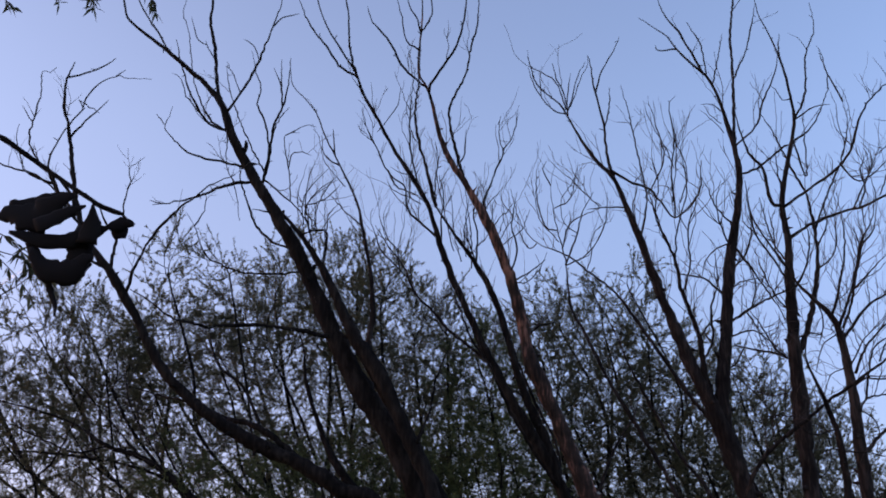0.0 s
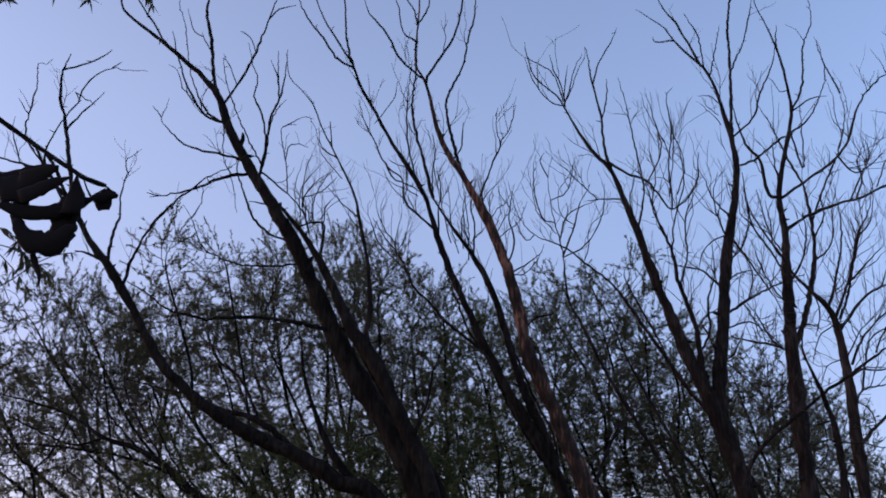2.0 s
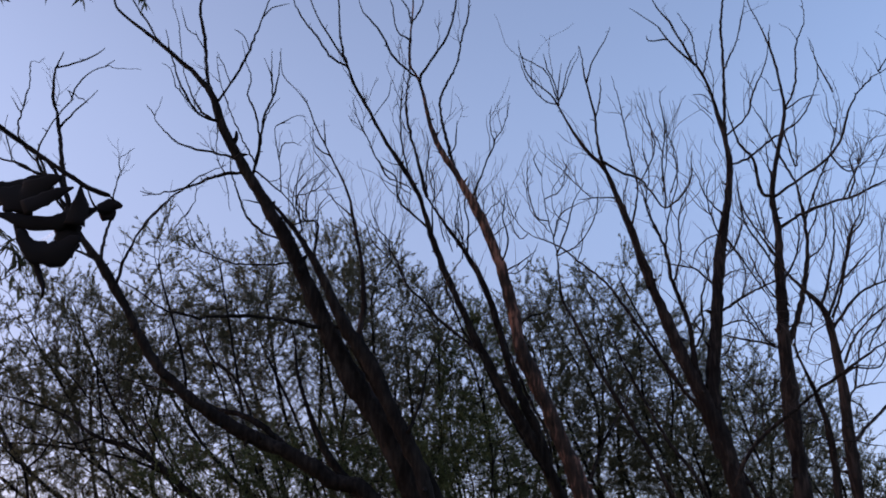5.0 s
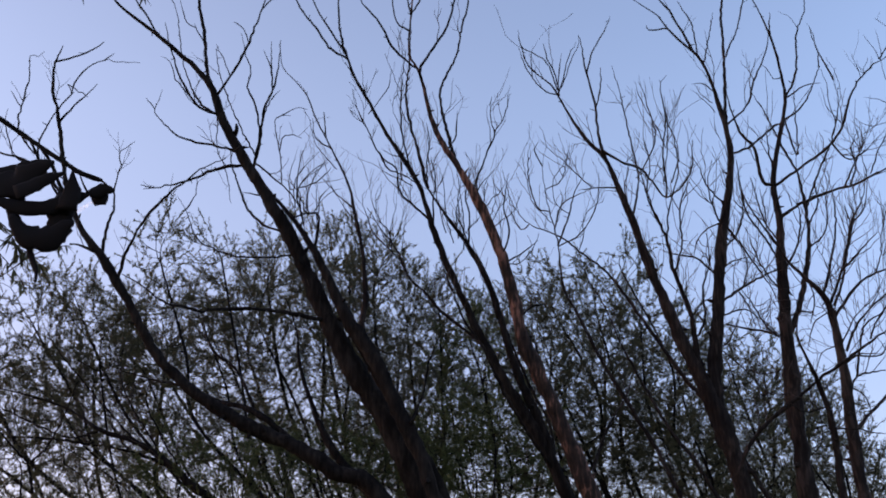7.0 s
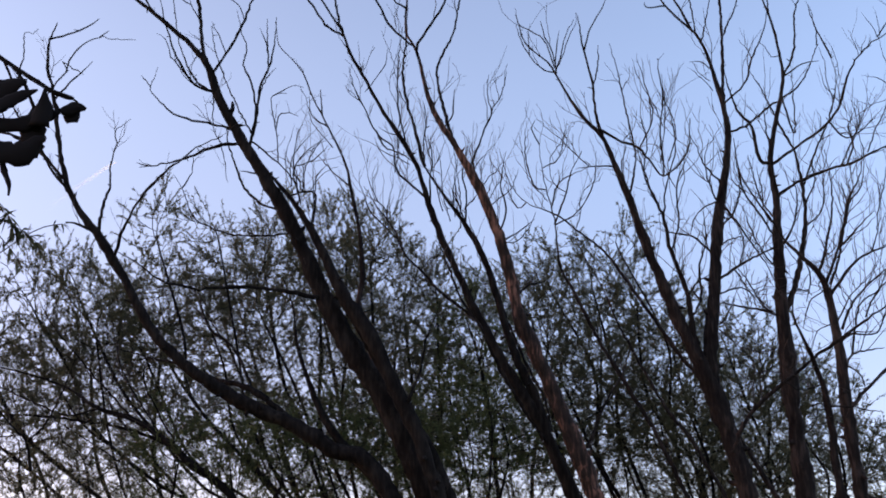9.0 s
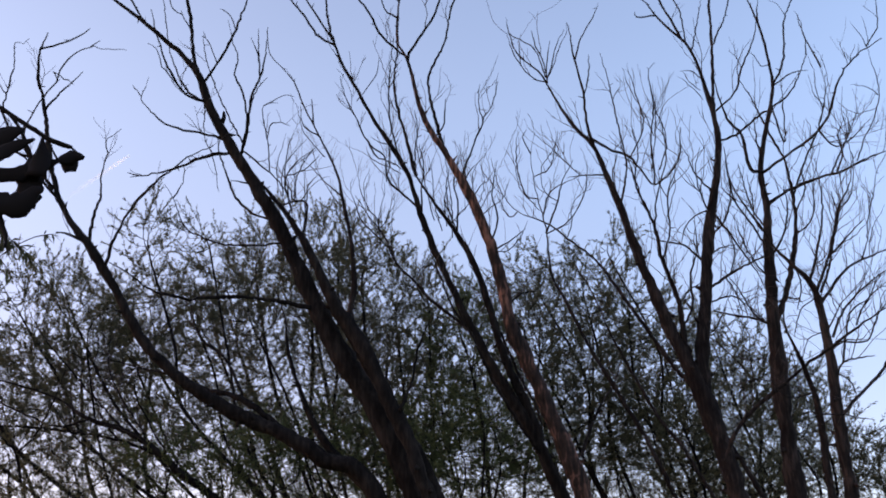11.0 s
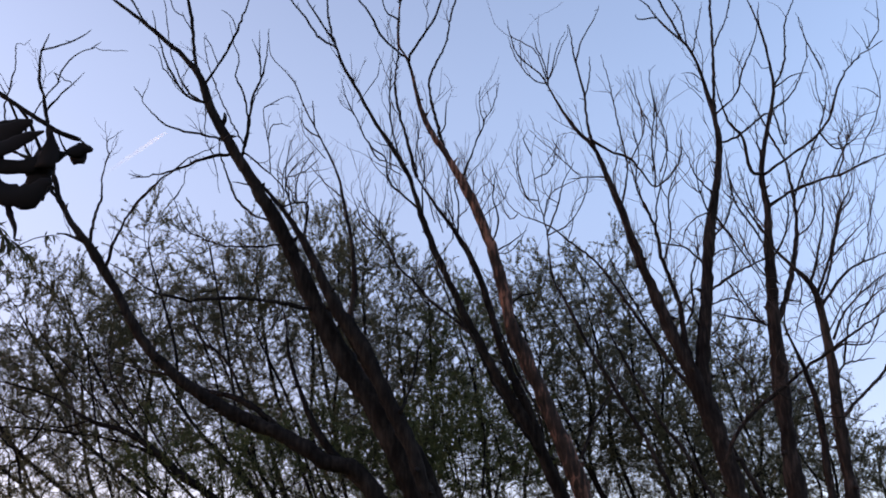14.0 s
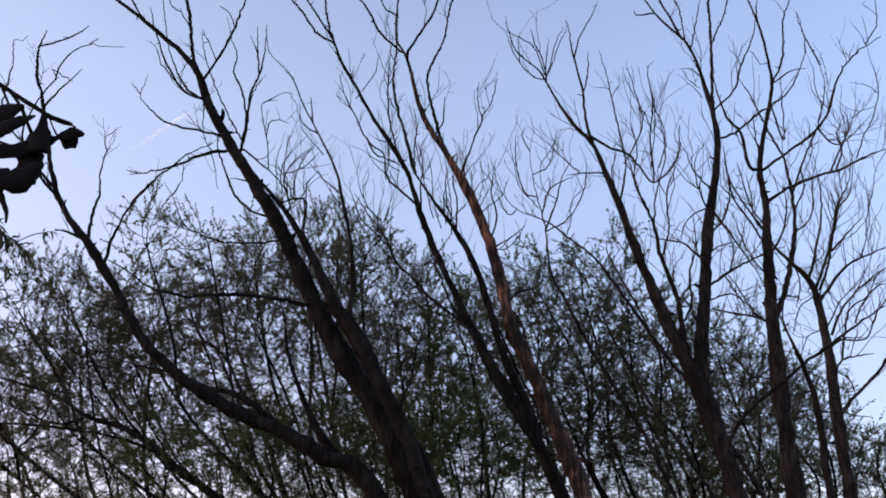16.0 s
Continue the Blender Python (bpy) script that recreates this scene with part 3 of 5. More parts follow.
tree.limb("branch", (0.007, 0.004), (-0.38, 12.50, 8.90), (-0.46, 12.46, 9.04), (-0.51, 12.42, 9.26), (-0.55, 12.38, 9.43), (-0.49, 12.34, 9.70), (-0.46, 12.30, 9.79))
tree.limb("branch", (0.007, 0.004), (-0.38, 12.50, 8.88), (-0.27, 12.70, 9.31))
tree.limb("branch", (0.009, 0.005), (0.15, 12.20, 7.00), (0.05, 12.16, 7.37), (0.00, 12.12, 7.70), (-0.07, 12.08, 7.94), (-0.09, 12.04, 8.28), (-0.10, 12.00, 8.58))
tree.limb("branch", (0.009, 0.005), (0.25, 12.20, 6.85), (0.18, 12.25, 7.15), (0.14, 12.30, 7.52), (0.12, 12.35, 7.90), (0.06, 12.40, 8.13))
tree.limb("branch", (0.009, 0.005), (0.32, 12.20, 6.91), (0.29, 12.13, 7.27), (0.35, 12.07, 7.48), (0.42, 12.00, 7.55))
tree.limb("branch", (0.009, 0.005), (0.39, 12.15, 6.72), (0.40, 12.21, 7.13), (0.36, 12.28, 7.59), (0.31, 12.34, 8.08), (0.25, 12.40, 8.34))
tree.limb("branch", (0.009, 0.005), (0.62, 11.60, 6.91), (0.65, 11.57, 7.23), (0.68, 11.53, 7.44), (0.74, 11.50, 7.55))
tree.limb("branch", (0.007, 0.004), (0.69, 11.60, 6.91), (0.78, 11.67, 7.13), (0.82, 11.73, 7.37), (0.80, 11.80, 7.63))
tree.limb("branch", (0.007, 0.004), (0.72, 11.60, 6.85), (0.87, 11.50, 7.08), (0.96, 11.40, 7.16))
tree.limb("branch", (0.009, 0.005), (0.76, 11.60, 6.80), (0.92, 11.67, 6.96), (1.06, 11.73, 7.11), (1.18, 11.80, 7.44))
tree.limb("branch", (0.007, 0.004), (0.86, 11.60, 6.43), (0.86, 11.55, 6.73), (0.87, 11.50, 6.98))
tree.limb("branch", (0.009, 0.005), (0.92, 11.60, 6.28), (1.05, 11.55, 6.26), (1.16, 11.50, 6.32), (1.28, 11.45, 6.49), (1.34, 11.40, 6.63))
tree.limb("branch", (0.007, 0.004), (0.65, 11.60, 7.08), (0.75, 11.53, 7.19), (0.84, 11.47, 7.24), (0.93, 11.40, 7.34))
tree.limb("branch", (0.009, 0.005), (-0.46, 13.00, 6.87), (-0.66, 12.98, 7.08), (-0.79, 12.97, 7.21), (-0.91, 12.95, 7.34), (-1.00, 12.93, 7.61), (-1.08, 12.92, 7.85), (-1.04, 12.90, 8.01))
tree.limb("branch", (0.009, 0.005), (-0.64, 13.00, 7.09), (-0.67, 13.02, 7.37), (-0.78, 13.04, 7.53), (-0.88, 13.06, 7.73), (-0.95, 13.08, 7.91), (-0.98, 13.10, 8.29))
tree.limb("branch", (0.007, 0.004), (-0.87, 13.00, 7.70), (-0.88, 12.95, 7.94), (-0.80, 12.90, 8.12))
tree.limb("branch", (0.007, 0.004), (-0.67, 13.00, 7.34), (-0.63, 13.03, 7.60), (-0.57, 13.07, 7.85), (-0.59, 13.10, 8.05))
tree.limb("branch", (0.007, 0.004), (-0.69, 13.00, 7.15), (-0.58, 12.97, 7.30), (-0.50, 12.93, 7.46), (-0.46, 12.90, 7.72))
tree.limb("branch", (0.007, 0.004), (-0.46, 13.00, 6.87), (-0.48, 13.03, 7.24), (-0.46, 13.07, 7.48), (-0.38, 13.10, 7.63))
tree.finish()
tree = BareTree("bare_tree", (4.49, 13.00, 0), "tall bare tree with forked trunk darkened to a silhouette and fine twigs", "bare trees", DEAD_SILHOUETTE, 4.2, 0.8)
tree.limb("stem", (0.170, 0.145, 0.132, 0.103, 0.074, 0.048, 0.012), (4.49, 13.00, -0.15), (4.35, 13.00, 1.83), (4.05, 13.00, 3.66), (3.88, 12.98, 4.40), (3.68, 12.96, 5.01), (3.43, 12.94, 5.65), (3.24, 12.91, 6.22), (3.05, 12.88, 6.81), (2.92, 12.84, 7.33), (2.72, 12.81, 7.95), (2.54, 12.77, 8.45), (2.30, 12.73, 8.72), (2.10, 12.70, 9.04), (1.90, 12.66, 9.46), (1.78, 12.61, 9.64), (1.57, 12.57, 9.81), (1.44, 12.53, 9.94), (1.34, 12.48, 10.27))
tree.limb("stem", (0.107, 0.096, 0.085, 0.068, 0.053, 0.035, 0.012), (3.85, 12.98, 4.48), (3.84, 12.97, 5.17), (3.98, 12.94, 5.98), (4.11, 12.92, 6.83), (4.21, 12.89, 7.35), (4.36, 12.85, 7.97), (4.45, 12.82, 8.52), (4.42, 12.78, 8.99), (4.34, 12.75, 9.42), (4.25, 12.71, 9.85), (4.10, 12.67, 10.19), (3.89, 12.62, 10.37), (3.64, 12.58, 10.66), (3.52, 12.54, 10.84), (3.26, 12.49, 11.02), (3.08, 12.45, 11.13))
tree.limb("stem", (0.048, 0.042, 0.036, 0.029, 0.023, 0.017, 0.011), (3.68, 12.96, 5.00), (3.62, 12.91, 5.48), (3.58, 12.83, 5.94), (3.48, 12.74, 6.24), (3.34, 12.63, 6.63), (3.27, 12.52, 7.01), (3.12, 12.40, 7.31), (3.00, 12.28, 7.60), (2.90, 12.15, 7.94))
tree.limb("branch", (0.015, 0.007), (1.90, 12.66, 9.46), (1.87, 12.58, 9.76), (1.74, 12.49, 10.02), (1.68, 12.41, 10.25))
tree.limb("branch", (0.011, 0.007), (1.90, 12.64, 9.51), (1.96, 12.49, 9.66), (2.02, 12.34, 9.91), (2.14, 12.18, 10.11))
tree.limb("branch", (0.011, 0.008), (1.55, 12.56, 9.83), (1.41, 12.67, 10.14), (1.35, 12.77, 10.63))
tree.limb("branch", (0.011, 0.007), (1.89, 12.62, 9.59), (1.91, 12.52, 9.83), (1.95, 12.43, 10.08))
tree.limb("branch", (0.025, 0.011), (2.55, 12.78, 8.41), (2.45, 12.62, 8.71), (2.41, 12.47, 9.10), (2.33, 12.32, 9.40), (2.24, 12.17, 9.70), (2.19, 12.02, 9.95), (2.13, 11.87, 10.01))
tree.limb("branch", (0.014, 0.007), (2.27, 12.23, 9.59), (2.36, 12.05, 9.87), (2.52, 11.88, 10.10), (2.58, 11.70, 10.22))
tree.limb("branch", (0.015, 0.008), (2.41, 12.47, 9.10), (2.53, 12.59, 9.57), (2.58, 12.70, 10.00))
tree.limb("branch", (0.022, 0.012), (2.51, 12.71, 8.54), (2.84, 12.81, 8.38), (3.11, 12.92, 8.34), (3.32, 13.02, 8.10), (3.50, 13.12, 7.96), (3.81, 13.23, 8.25), (4.00, 13.33, 8.60), (4.08, 13.43, 9.11))
tree.limb("branch", (0.018, 0.008), (2.88, 12.84, 7.45), (3.10, 13.14, 8.30), (3.10, 13.43, 9.16), (3.09, 13.73, 10.08), (3.05, 14.03, 10.92))
tree.limb("branch", (0.015, 0.007), (3.50, 13.12, 7.96), (3.45, 12.85, 8.64), (3.46, 12.58, 8.97), (3.37, 12.31, 9.39), (3.40, 12.03, 9.41))
tree.limb("branch", (0.014, 0.007), (2.71, 12.81, 7.98), (2.28, 12.69, 7.91), (2.08, 12.58, 7.82))
tree.limb("branch", (0.014, 0.007), (3.27, 12.52, 7.01), (3.32, 12.35, 7.45), (3.44, 12.17, 7.90), (3.40, 11.99, 8.26), (3.27, 11.81, 8.52))
tree.limb("branch", (0.015, 0.008), (3.12, 12.92, 8.32), (3.41, 13.07, 8.95), (3.37, 13.21, 9.65), (3.33, 13.35, 10.16))
tree.limb("branch", (0.023, 0.008), (4.05, 12.66, 10.23), (3.87, 12.74, 10.82), (3.79, 12.82, 11.15), (3.61, 12.90, 11.55), (3.53, 12.98, 12.02))
tree.limb("branch", (0.015, 0.008), (3.66, 12.59, 10.63), (3.36, 12.55, 10.58), (3.32, 12.51, 10.65))
tree.limb("branch", (0.015, 0.008), (4.10, 12.67, 10.19), (4.13, 12.84, 10.90), (4.00, 13.02, 11.48))
tree.limb("branch", (0.026, 0.018), (4.42, 12.78, 9.03), (4.61, 13.07, 9.98), (4.77, 13.36, 10.82), (4.92, 13.65, 11.71), (5.16, 13.94, 12.66), (5.36, 14.22, 13.67))
tree.limb("branch", (0.015, 0.008), (4.18, 12.69, 9.99), (4.37, 12.87, 10.59), (4.57, 13.05, 11.27))
tree.limb("branch", (0.018, 0.007), (4.42, 12.78, 8.99), (4.71, 12.61, 9.23), (4.83, 12.44, 9.57), (5.00, 12.26, 9.96), (5.07, 12.09, 10.40))
tree.limb("branch", (0.016, 0.009), (4.70, 13.24, 10.47), (5.07, 13.45, 11.23), (5.33, 13.67, 11.97), (5.53, 13.89, 12.56))
tree.limb("branch", (0.022, 0.012), (4.44, 12.82, 8.51), (4.84, 12.98, 8.76), (5.25, 13.14, 9.15), (5.56, 13.31, 9.40), (5.99, 13.47, 9.81), (6.43, 13.63, 10.61))
tree.limb("branch", (0.017, 0.011), (4.07, 12.92, 6.57), (3.84, 13.09, 6.94), (3.48, 13.25, 7.10))
tree.limb("branch", (0.021, 0.011), (4.01, 12.94, 6.19), (4.46, 13.13, 6.51), (4.97, 13.32, 6.81), (5.49, 13.51, 7.06))
tree.limb("branch", (0.014, 0.007), (4.09, 12.92, 6.65), (4.32, 13.05, 6.88), (4.71, 13.17, 7.02))
tree.limb("branch", (0.014, 0.007), (4.30, 12.87, 7.70), (4.03, 12.73, 7.91), (3.86, 12.58, 8.21), (3.75, 12.44, 8.32))
tree.limb("branch", (0.014, 0.007), (4.23, 12.88, 7.44), (4.05, 13.05, 7.42), (3.92, 13.21, 7.31), (3.84, 13.38, 7.01))
tree.limb("branch", (0.018, 0.006), (4.23, 12.88, 7.44), (4.43, 12.63, 6.80), (4.53, 12.39, 6.36), (4.61, 12.14, 5.86))
tree.limb("branch", (0.011, 0.008), (4.31, 12.73, 9.56), (4.17, 12.79, 9.75), (4.01, 12.86, 9.79))
tree.limb("branch", (0.010, 0.007), (3.57, 12.83, 5.95), (3.81, 12.93, 6.23), (4.09, 13.04, 6.35))
tree.limb("branch", (0.014, 0.007), (3.98, 12.94, 5.98), (4.33, 12.87, 6.08), (4.59, 12.79, 5.85), (4.78, 12.71, 5.61))
tree.limb("branch", (0.010, 0.007), (3.91, 12.95, 5.58), (4.22, 12.87, 5.22), (4.40, 12.79, 4.95))
tree.limb("branch", (0.010, 0.007), (4.36, 13.08, 6.44), (4.43, 12.91, 6.14), (4.42, 12.74, 5.75))
tree.limb("branch", (0.011, 0.007), (4.46, 13.12, 6.51), (4.54, 13.04, 6.83), (4.45, 12.95, 7.11))
tree.limb("branch", (0.010, 0.007), (3.89, 12.96, 5.50), (4.08, 12.87, 5.63), (4.21, 12.79, 5.93))
tree.limb("branch", (0.017, 0.011), (3.61, 12.88, 5.63), (3.81, 12.97, 5.99), (3.85, 13.06, 6.44), (4.02, 13.14, 6.92), (4.06, 13.23, 7.41))
tree.limb("branch", (0.017, 0.010), (3.36, 12.65, 6.56), (3.46, 12.45, 6.89), (3.42, 12.24, 7.32), (3.52, 12.04, 7.66))
tree.limb("branch", (0.014, 0.007), (3.15, 12.43, 7.25), (3.00, 12.28, 7.60), (3.04, 12.12, 7.97), (2.95, 11.97, 8.25))
tree.limb("branch", (0.014, 0.007), (2.86, 12.83, 7.51), (2.78, 12.69, 7.89), (2.84, 12.54, 8.19))
tree.limb("branch", (0.014, 0.007), (4.15, 12.91, 7.00), (4.45, 13.03, 7.32), (4.64, 13.15, 7.84), (4.67, 13.27, 8.37))
tree.limb("branch", (0.014, 0.007), (4.21, 12.89, 7.35), (4.03, 12.69, 7.62), (3.95, 12.49, 7.89), (3.99, 12.30, 8.15))
tree.limb("branch", (0.012, 0.007), (1.92, 12.70, 9.51), (1.78, 12.66, 9.51), (1.65, 12.62, 9.57), (1.51, 12.58, 9.72), (1.40, 12.54, 9.92), (1.31, 12.50, 10.24))
tree.limb("branch", (0.012, 0.007), (1.89, 12.70, 9.60), (1.85, 12.73, 9.84), (1.78, 12.77, 10.12), (1.70, 12.80, 10.25), (1.54, 12.83, 10.38), (1.38, 12.87, 10.54), (1.35, 12.90, 10.84))
tree.limb("branch", (0.009, 0.005), (1.52, 12.70, 9.80), (1.51, 12.65, 10.10), (1.54, 12.60, 10.33))
tree.limb("branch", (0.009, 0.005), (1.93, 12.70, 9.60), (2.04, 12.75, 9.85), (2.14, 12.80, 10.19), (2.29, 12.85, 10.52), (2.31, 12.90, 10.74))
tree.limb("branch", (0.007, 0.004), (2.33, 12.90, 8.03), (2.15, 12.85, 8.19), (1.95, 12.80, 8.40), (1.74, 12.75, 8.56), (1.56, 12.70, 8.73))
tree.limb("branch", (0.009, 0.005), (3.36, 12.70, 8.01), (3.45, 12.63, 8.49), (3.48, 12.57, 8.93), (3.46, 12.50, 9.36))
tree.limb("branch", (0.009, 0.005), (3.45, 12.70, 8.57), (3.39, 12.75, 8.89), (3.26, 12.80, 9.27), (3.17, 12.85, 9.60), (3.13, 12.90, 9.89))
tree.limb("branch", (0.009, 0.005), (3.48, 12.70, 8.00), (3.62, 12.67, 8.41), (3.59, 12.65, 8.73), (3.46, 12.62, 9.01), (3.38, 12.60, 9.15))
tree.limb("branch", (0.007, 0.004), (4.33, 12.90, 9.30), (4.17, 12.85, 9.49), (3.95, 12.80, 9.66))
tree.limb("branch", (0.007, 0.004), (4.31, 12.90, 9.47), (4.17, 12.95, 9.66), (4.10, 13.00, 9.89))
tree.finish()
tree = BareTree("bare_tree", (5.04, 13.40, 0), "tall bare tree with long side limbs and fine twigs", "bare trees", DEAD_SILHOUETTE, 4.0, 0.8)
tree.limb("stem", (0.166, 0.140, 0.124, 0.098, 0.058, 0.035, 0.012), (5.04, 13.40, -0.15), (5.04, 13.40, 1.86), (5.04, 13.40, 3.72), (5.03, 13.38, 4.48), (5.05, 13.36, 5.28), (5.08, 13.33, 6.11), (5.14, 13.30, 6.98), (5.20, 13.27, 7.61), (5.18, 13.24, 8.16), (5.21, 13.20, 8.44), (5.37, 13.16, 9.01), (5.53, 13.12, 9.60), (5.53, 13.08, 9.99), (5.47, 13.04, 10.60), (5.37, 13.00, 11.01), (5.26, 12.95, 11.31), (5.15, 12.91, 11.62), (5.12, 12.86, 12.16))
tree.limb("stem", (0.043, 0.040, 0.036, 0.032, 0.026, 0.020, 0.013), (5.07, 13.34, 5.77), (5.40, 13.38, 6.48), (5.65, 13.43, 7.31), (5.72, 13.48, 7.99), (5.70, 13.55, 8.61), (5.57, 13.62, 9.11), (5.41, 13.69, 9.73), (5.27, 13.76, 10.20))
tree.limb("branch", (0.030, 0.011), (5.19, 13.23, 8.21), (4.98, 13.13, 8.23), (4.89, 13.02, 8.73), (4.67, 12.91, 8.97), (4.53, 12.81, 9.45), (4.48, 12.70, 9.64))
tree.limb("branch", (0.026, 0.015), (5.18, 13.23, 8.18), (5.65, 13.08, 8.47), (5.97, 12.92, 8.68), (6.17, 12.77, 8.93), (6.37, 12.61, 9.48), (6.62, 12.45, 9.79), (6.98, 12.30, 9.99))
tree.limb("branch", (0.029, 0.014), (5.20, 13.27, 7.68), (5.59, 13.17, 7.89), (6.00, 13.07, 8.03), (6.31, 12.97, 8.08), (6.61, 12.87, 8.22), (7.04, 12.77, 8.35))
tree.limb("branch", (0.019, 0.009), (5.53, 13.12, 9.64), (5.86, 13.29, 10.28), (6.05, 13.45, 11.11), (6.36, 13.62, 11.81), (6.44, 13.79, 12.48))
tree.limb("branch", (0.019, 0.008), (5.71, 13.48, 7.89), (6.09, 13.62, 8.65), (6.48, 13.76, 9.34), (6.75, 13.90, 10.07), (6.81, 14.04, 10.60))
tree.limb("branch", (0.015, 0.008), (5.21, 13.20, 8.44), (5.21, 13.28, 8.87), (5.27, 13.36, 9.32))
tree.limb("branch", (0.017, 0.008), (6.81, 14.04, 10.60), (6.56, 13.92, 11.21), (6.46, 13.81, 11.54))
tree.limb("branch", (0.016, 0.008), (5.47, 13.04, 10.55), (5.51, 13.18, 11.03), (5.61, 13.31, 11.46))
tree.limb("branch", (0.015, 0.008), (5.53, 13.12, 9.66), (5.80, 12.94, 9.79), (5.98, 12.76, 9.73))
tree.limb("branch", (0.018, 0.007), (5.14, 13.31, 6.94), (4.91, 13.18, 7.30), (4.67, 13.06, 7.61), (4.56, 12.94, 8.02), (4.52, 12.82, 8.33))
tree.limb("branch", (0.015, 0.008), (5.17, 13.29, 7.25), (5.05, 13.46, 7.69), (5.04, 13.62, 8.16), (5.06, 13.79, 8.64))
tree.limb("branch", (0.015, 0.008), (5.62, 13.42, 7.22), (5.95, 13.50, 7.52), (6.07, 13.57, 7.84), (6.13, 13.65, 8.27))
tree.limb("branch", (0.015, 0.008), (5.46, 13.14, 9.35), (5.77, 13.55, 8.92), (6.05, 13.96, 10.32))
tree.limb("branch", (0.015, 0.008), (6.15, 13.02, 8.05), (6.64, 13.23, 8.84), (6.82, 13.44, 9.16))
tree.limb("branch", (0.015, 0.007), (6.02, 12.88, 8.75), (6.21, 12.79, 8.41), (6.50, 12.70, 8.56), (6.62, 12.62, 8.70))
tree.limb("branch", (0.017, 0.011), (5.07, 13.34, 5.78), (4.82, 13.47, 5.94), (4.53, 13.59, 6.03), (4.33, 13.72, 6.15))
tree.limb("branch", (0.014, 0.007), (5.08, 13.33, 6.11), (5.41, 13.39, 6.22), (5.58, 13.44, 6.15))
tree.limb("branch", (0.014, 0.007), (5.04, 13.36, 5.80), (4.75, 13.17, 5.89), (4.50, 12.97, 6.20), (4.25, 12.78, 6.43))
tree.limb("branch", (0.010, 0.007), (5.05, 13.36, 5.37), (4.73, 13.48, 5.31), (4.46, 13.61, 5.43))
tree.limb("branch", (0.010, 0.007), (5.04, 13.37, 4.97), (4.63, 13.20, 4.95), (4.29, 13.03, 4.83))
tree.limb("branch", (0.018, 0.011), (5.13, 13.31, 6.81), (5.34, 13.18, 7.11), (5.42, 13.04, 7.51), (5.36, 12.91, 7.81))
tree.limb("branch", (0.014, 0.007), (5.16, 13.29, 7.16), (4.96, 13.17, 7.38), (4.92, 13.05, 7.79), (4.85, 12.93, 8.01))
tree.limb("branch", (0.014, 0.008), (5.11, 13.32, 6.46), (4.94, 13.45, 6.86), (4.87, 13.59, 7.28), (4.83, 13.72, 7.72))
tree.limb("branch", (0.015, 0.007), (5.68, 13.45, 7.60), (5.86, 13.38, 7.94), (5.86, 13.31, 8.29), (5.96, 13.23, 8.55))
tree.limb("branch", (0.015, 0.007), (6.24, 12.99, 8.07), (6.34, 12.90, 8.38), (6.28, 12.82, 8.62), (6.39, 12.73, 8.86))
tree.limb("branch", (0.009, 0.005), (6.25, 13.30, 10.37), (6.27, 13.27, 10.68), (6.22, 13.23, 10.99), (6.14, 13.20, 11.16))
tree.limb("branch", (0.009, 0.005), (6.24, 13.30, 9.07), (6.36, 13.33, 9.37), (6.33, 13.35, 9.73), (6.36, 13.38, 10.12), (6.32, 13.40, 10.41))
tree.limb("branch", (0.007, 0.004), (6.35, 13.30, 9.36), (6.49, 13.35, 9.73), (6.58, 13.40, 9.97), (6.57, 13.45, 10.38), (6.50, 13.50, 10.69))
tree.limb("branch", (0.012, 0.007), (7.31, 13.40, 10.59), (7.50, 13.45, 10.84), (7.65, 13.50, 11.08), (7.72, 13.55, 11.46), (7.77, 13.60, 11.78))
tree.limb("branch", (0.012, 0.007), (6.79, 13.40, 8.48), (7.00, 13.43, 8.90), (7.20, 13.47, 9.20), (7.39, 13.50, 9.64), (7.46, 13.53, 10.00), (7.44, 13.57, 10.40), (7.46, 13.60, 10.75))
tree.limb("branch", (0.007, 0.004), (7.39, 13.50, 9.74), (7.22, 13.45, 9.84), (6.93, 13.40, 9.86))
tree.limb("branch", (0.007, 0.004), (7.32, 13.50, 9.47), (7.12, 13.60, 9.45), (6.91, 13.70, 9.57))
tree.limb("branch", (0.007, 0.004), (7.39, 13.50, 10.63), (7.27, 13.45, 10.88), (7.14, 13.40, 11.07))
tree.limb("branch", (0.007, 0.004), (7.42, 13.50, 10.68), (7.46, 13.55, 11.06), (7.46, 13.60, 11.32))
tree.limb("branch", (0.007, 0.004), (6.66, 13.30, 8.33), (6.69, 13.33, 8.64), (6.62, 13.37, 8.96), (6.43, 13.40, 9.11))
tree.limb("branch", (0.009, 0.005), (5.61, 13.30, 10.18), (5.47, 13.27, 10.14), (5.37, 13.23, 10.31), (5.26, 13.20, 10.38))
tree.finish()
tree = BareTree("bare_tree", (5.30, 12.20, 0), "bare tree bending aside, dense upright twigs", "bare trees", DEAD_SILHOUETTE, 4.5, 0.8)
tree.limb("stem", (0.119, 0.106, 0.096, 0.083, 0.062, 0.026, 0.011), (5.30, 12.20, -0.15), (5.29, 12.20, 1.77), (5.28, 12.20, 3.53), (5.27, 12.18, 4.22), (5.28, 12.14, 4.94), (5.24, 12.10, 5.69), (5.13, 12.05, 5.99), (4.92, 12.00, 6.21), (4.71, 11.95, 6.43), (4.57, 11.89, 6.66), (4.37, 11.84, 6.96), (4.18, 11.78, 7.35), (4.13, 11.71, 7.84))
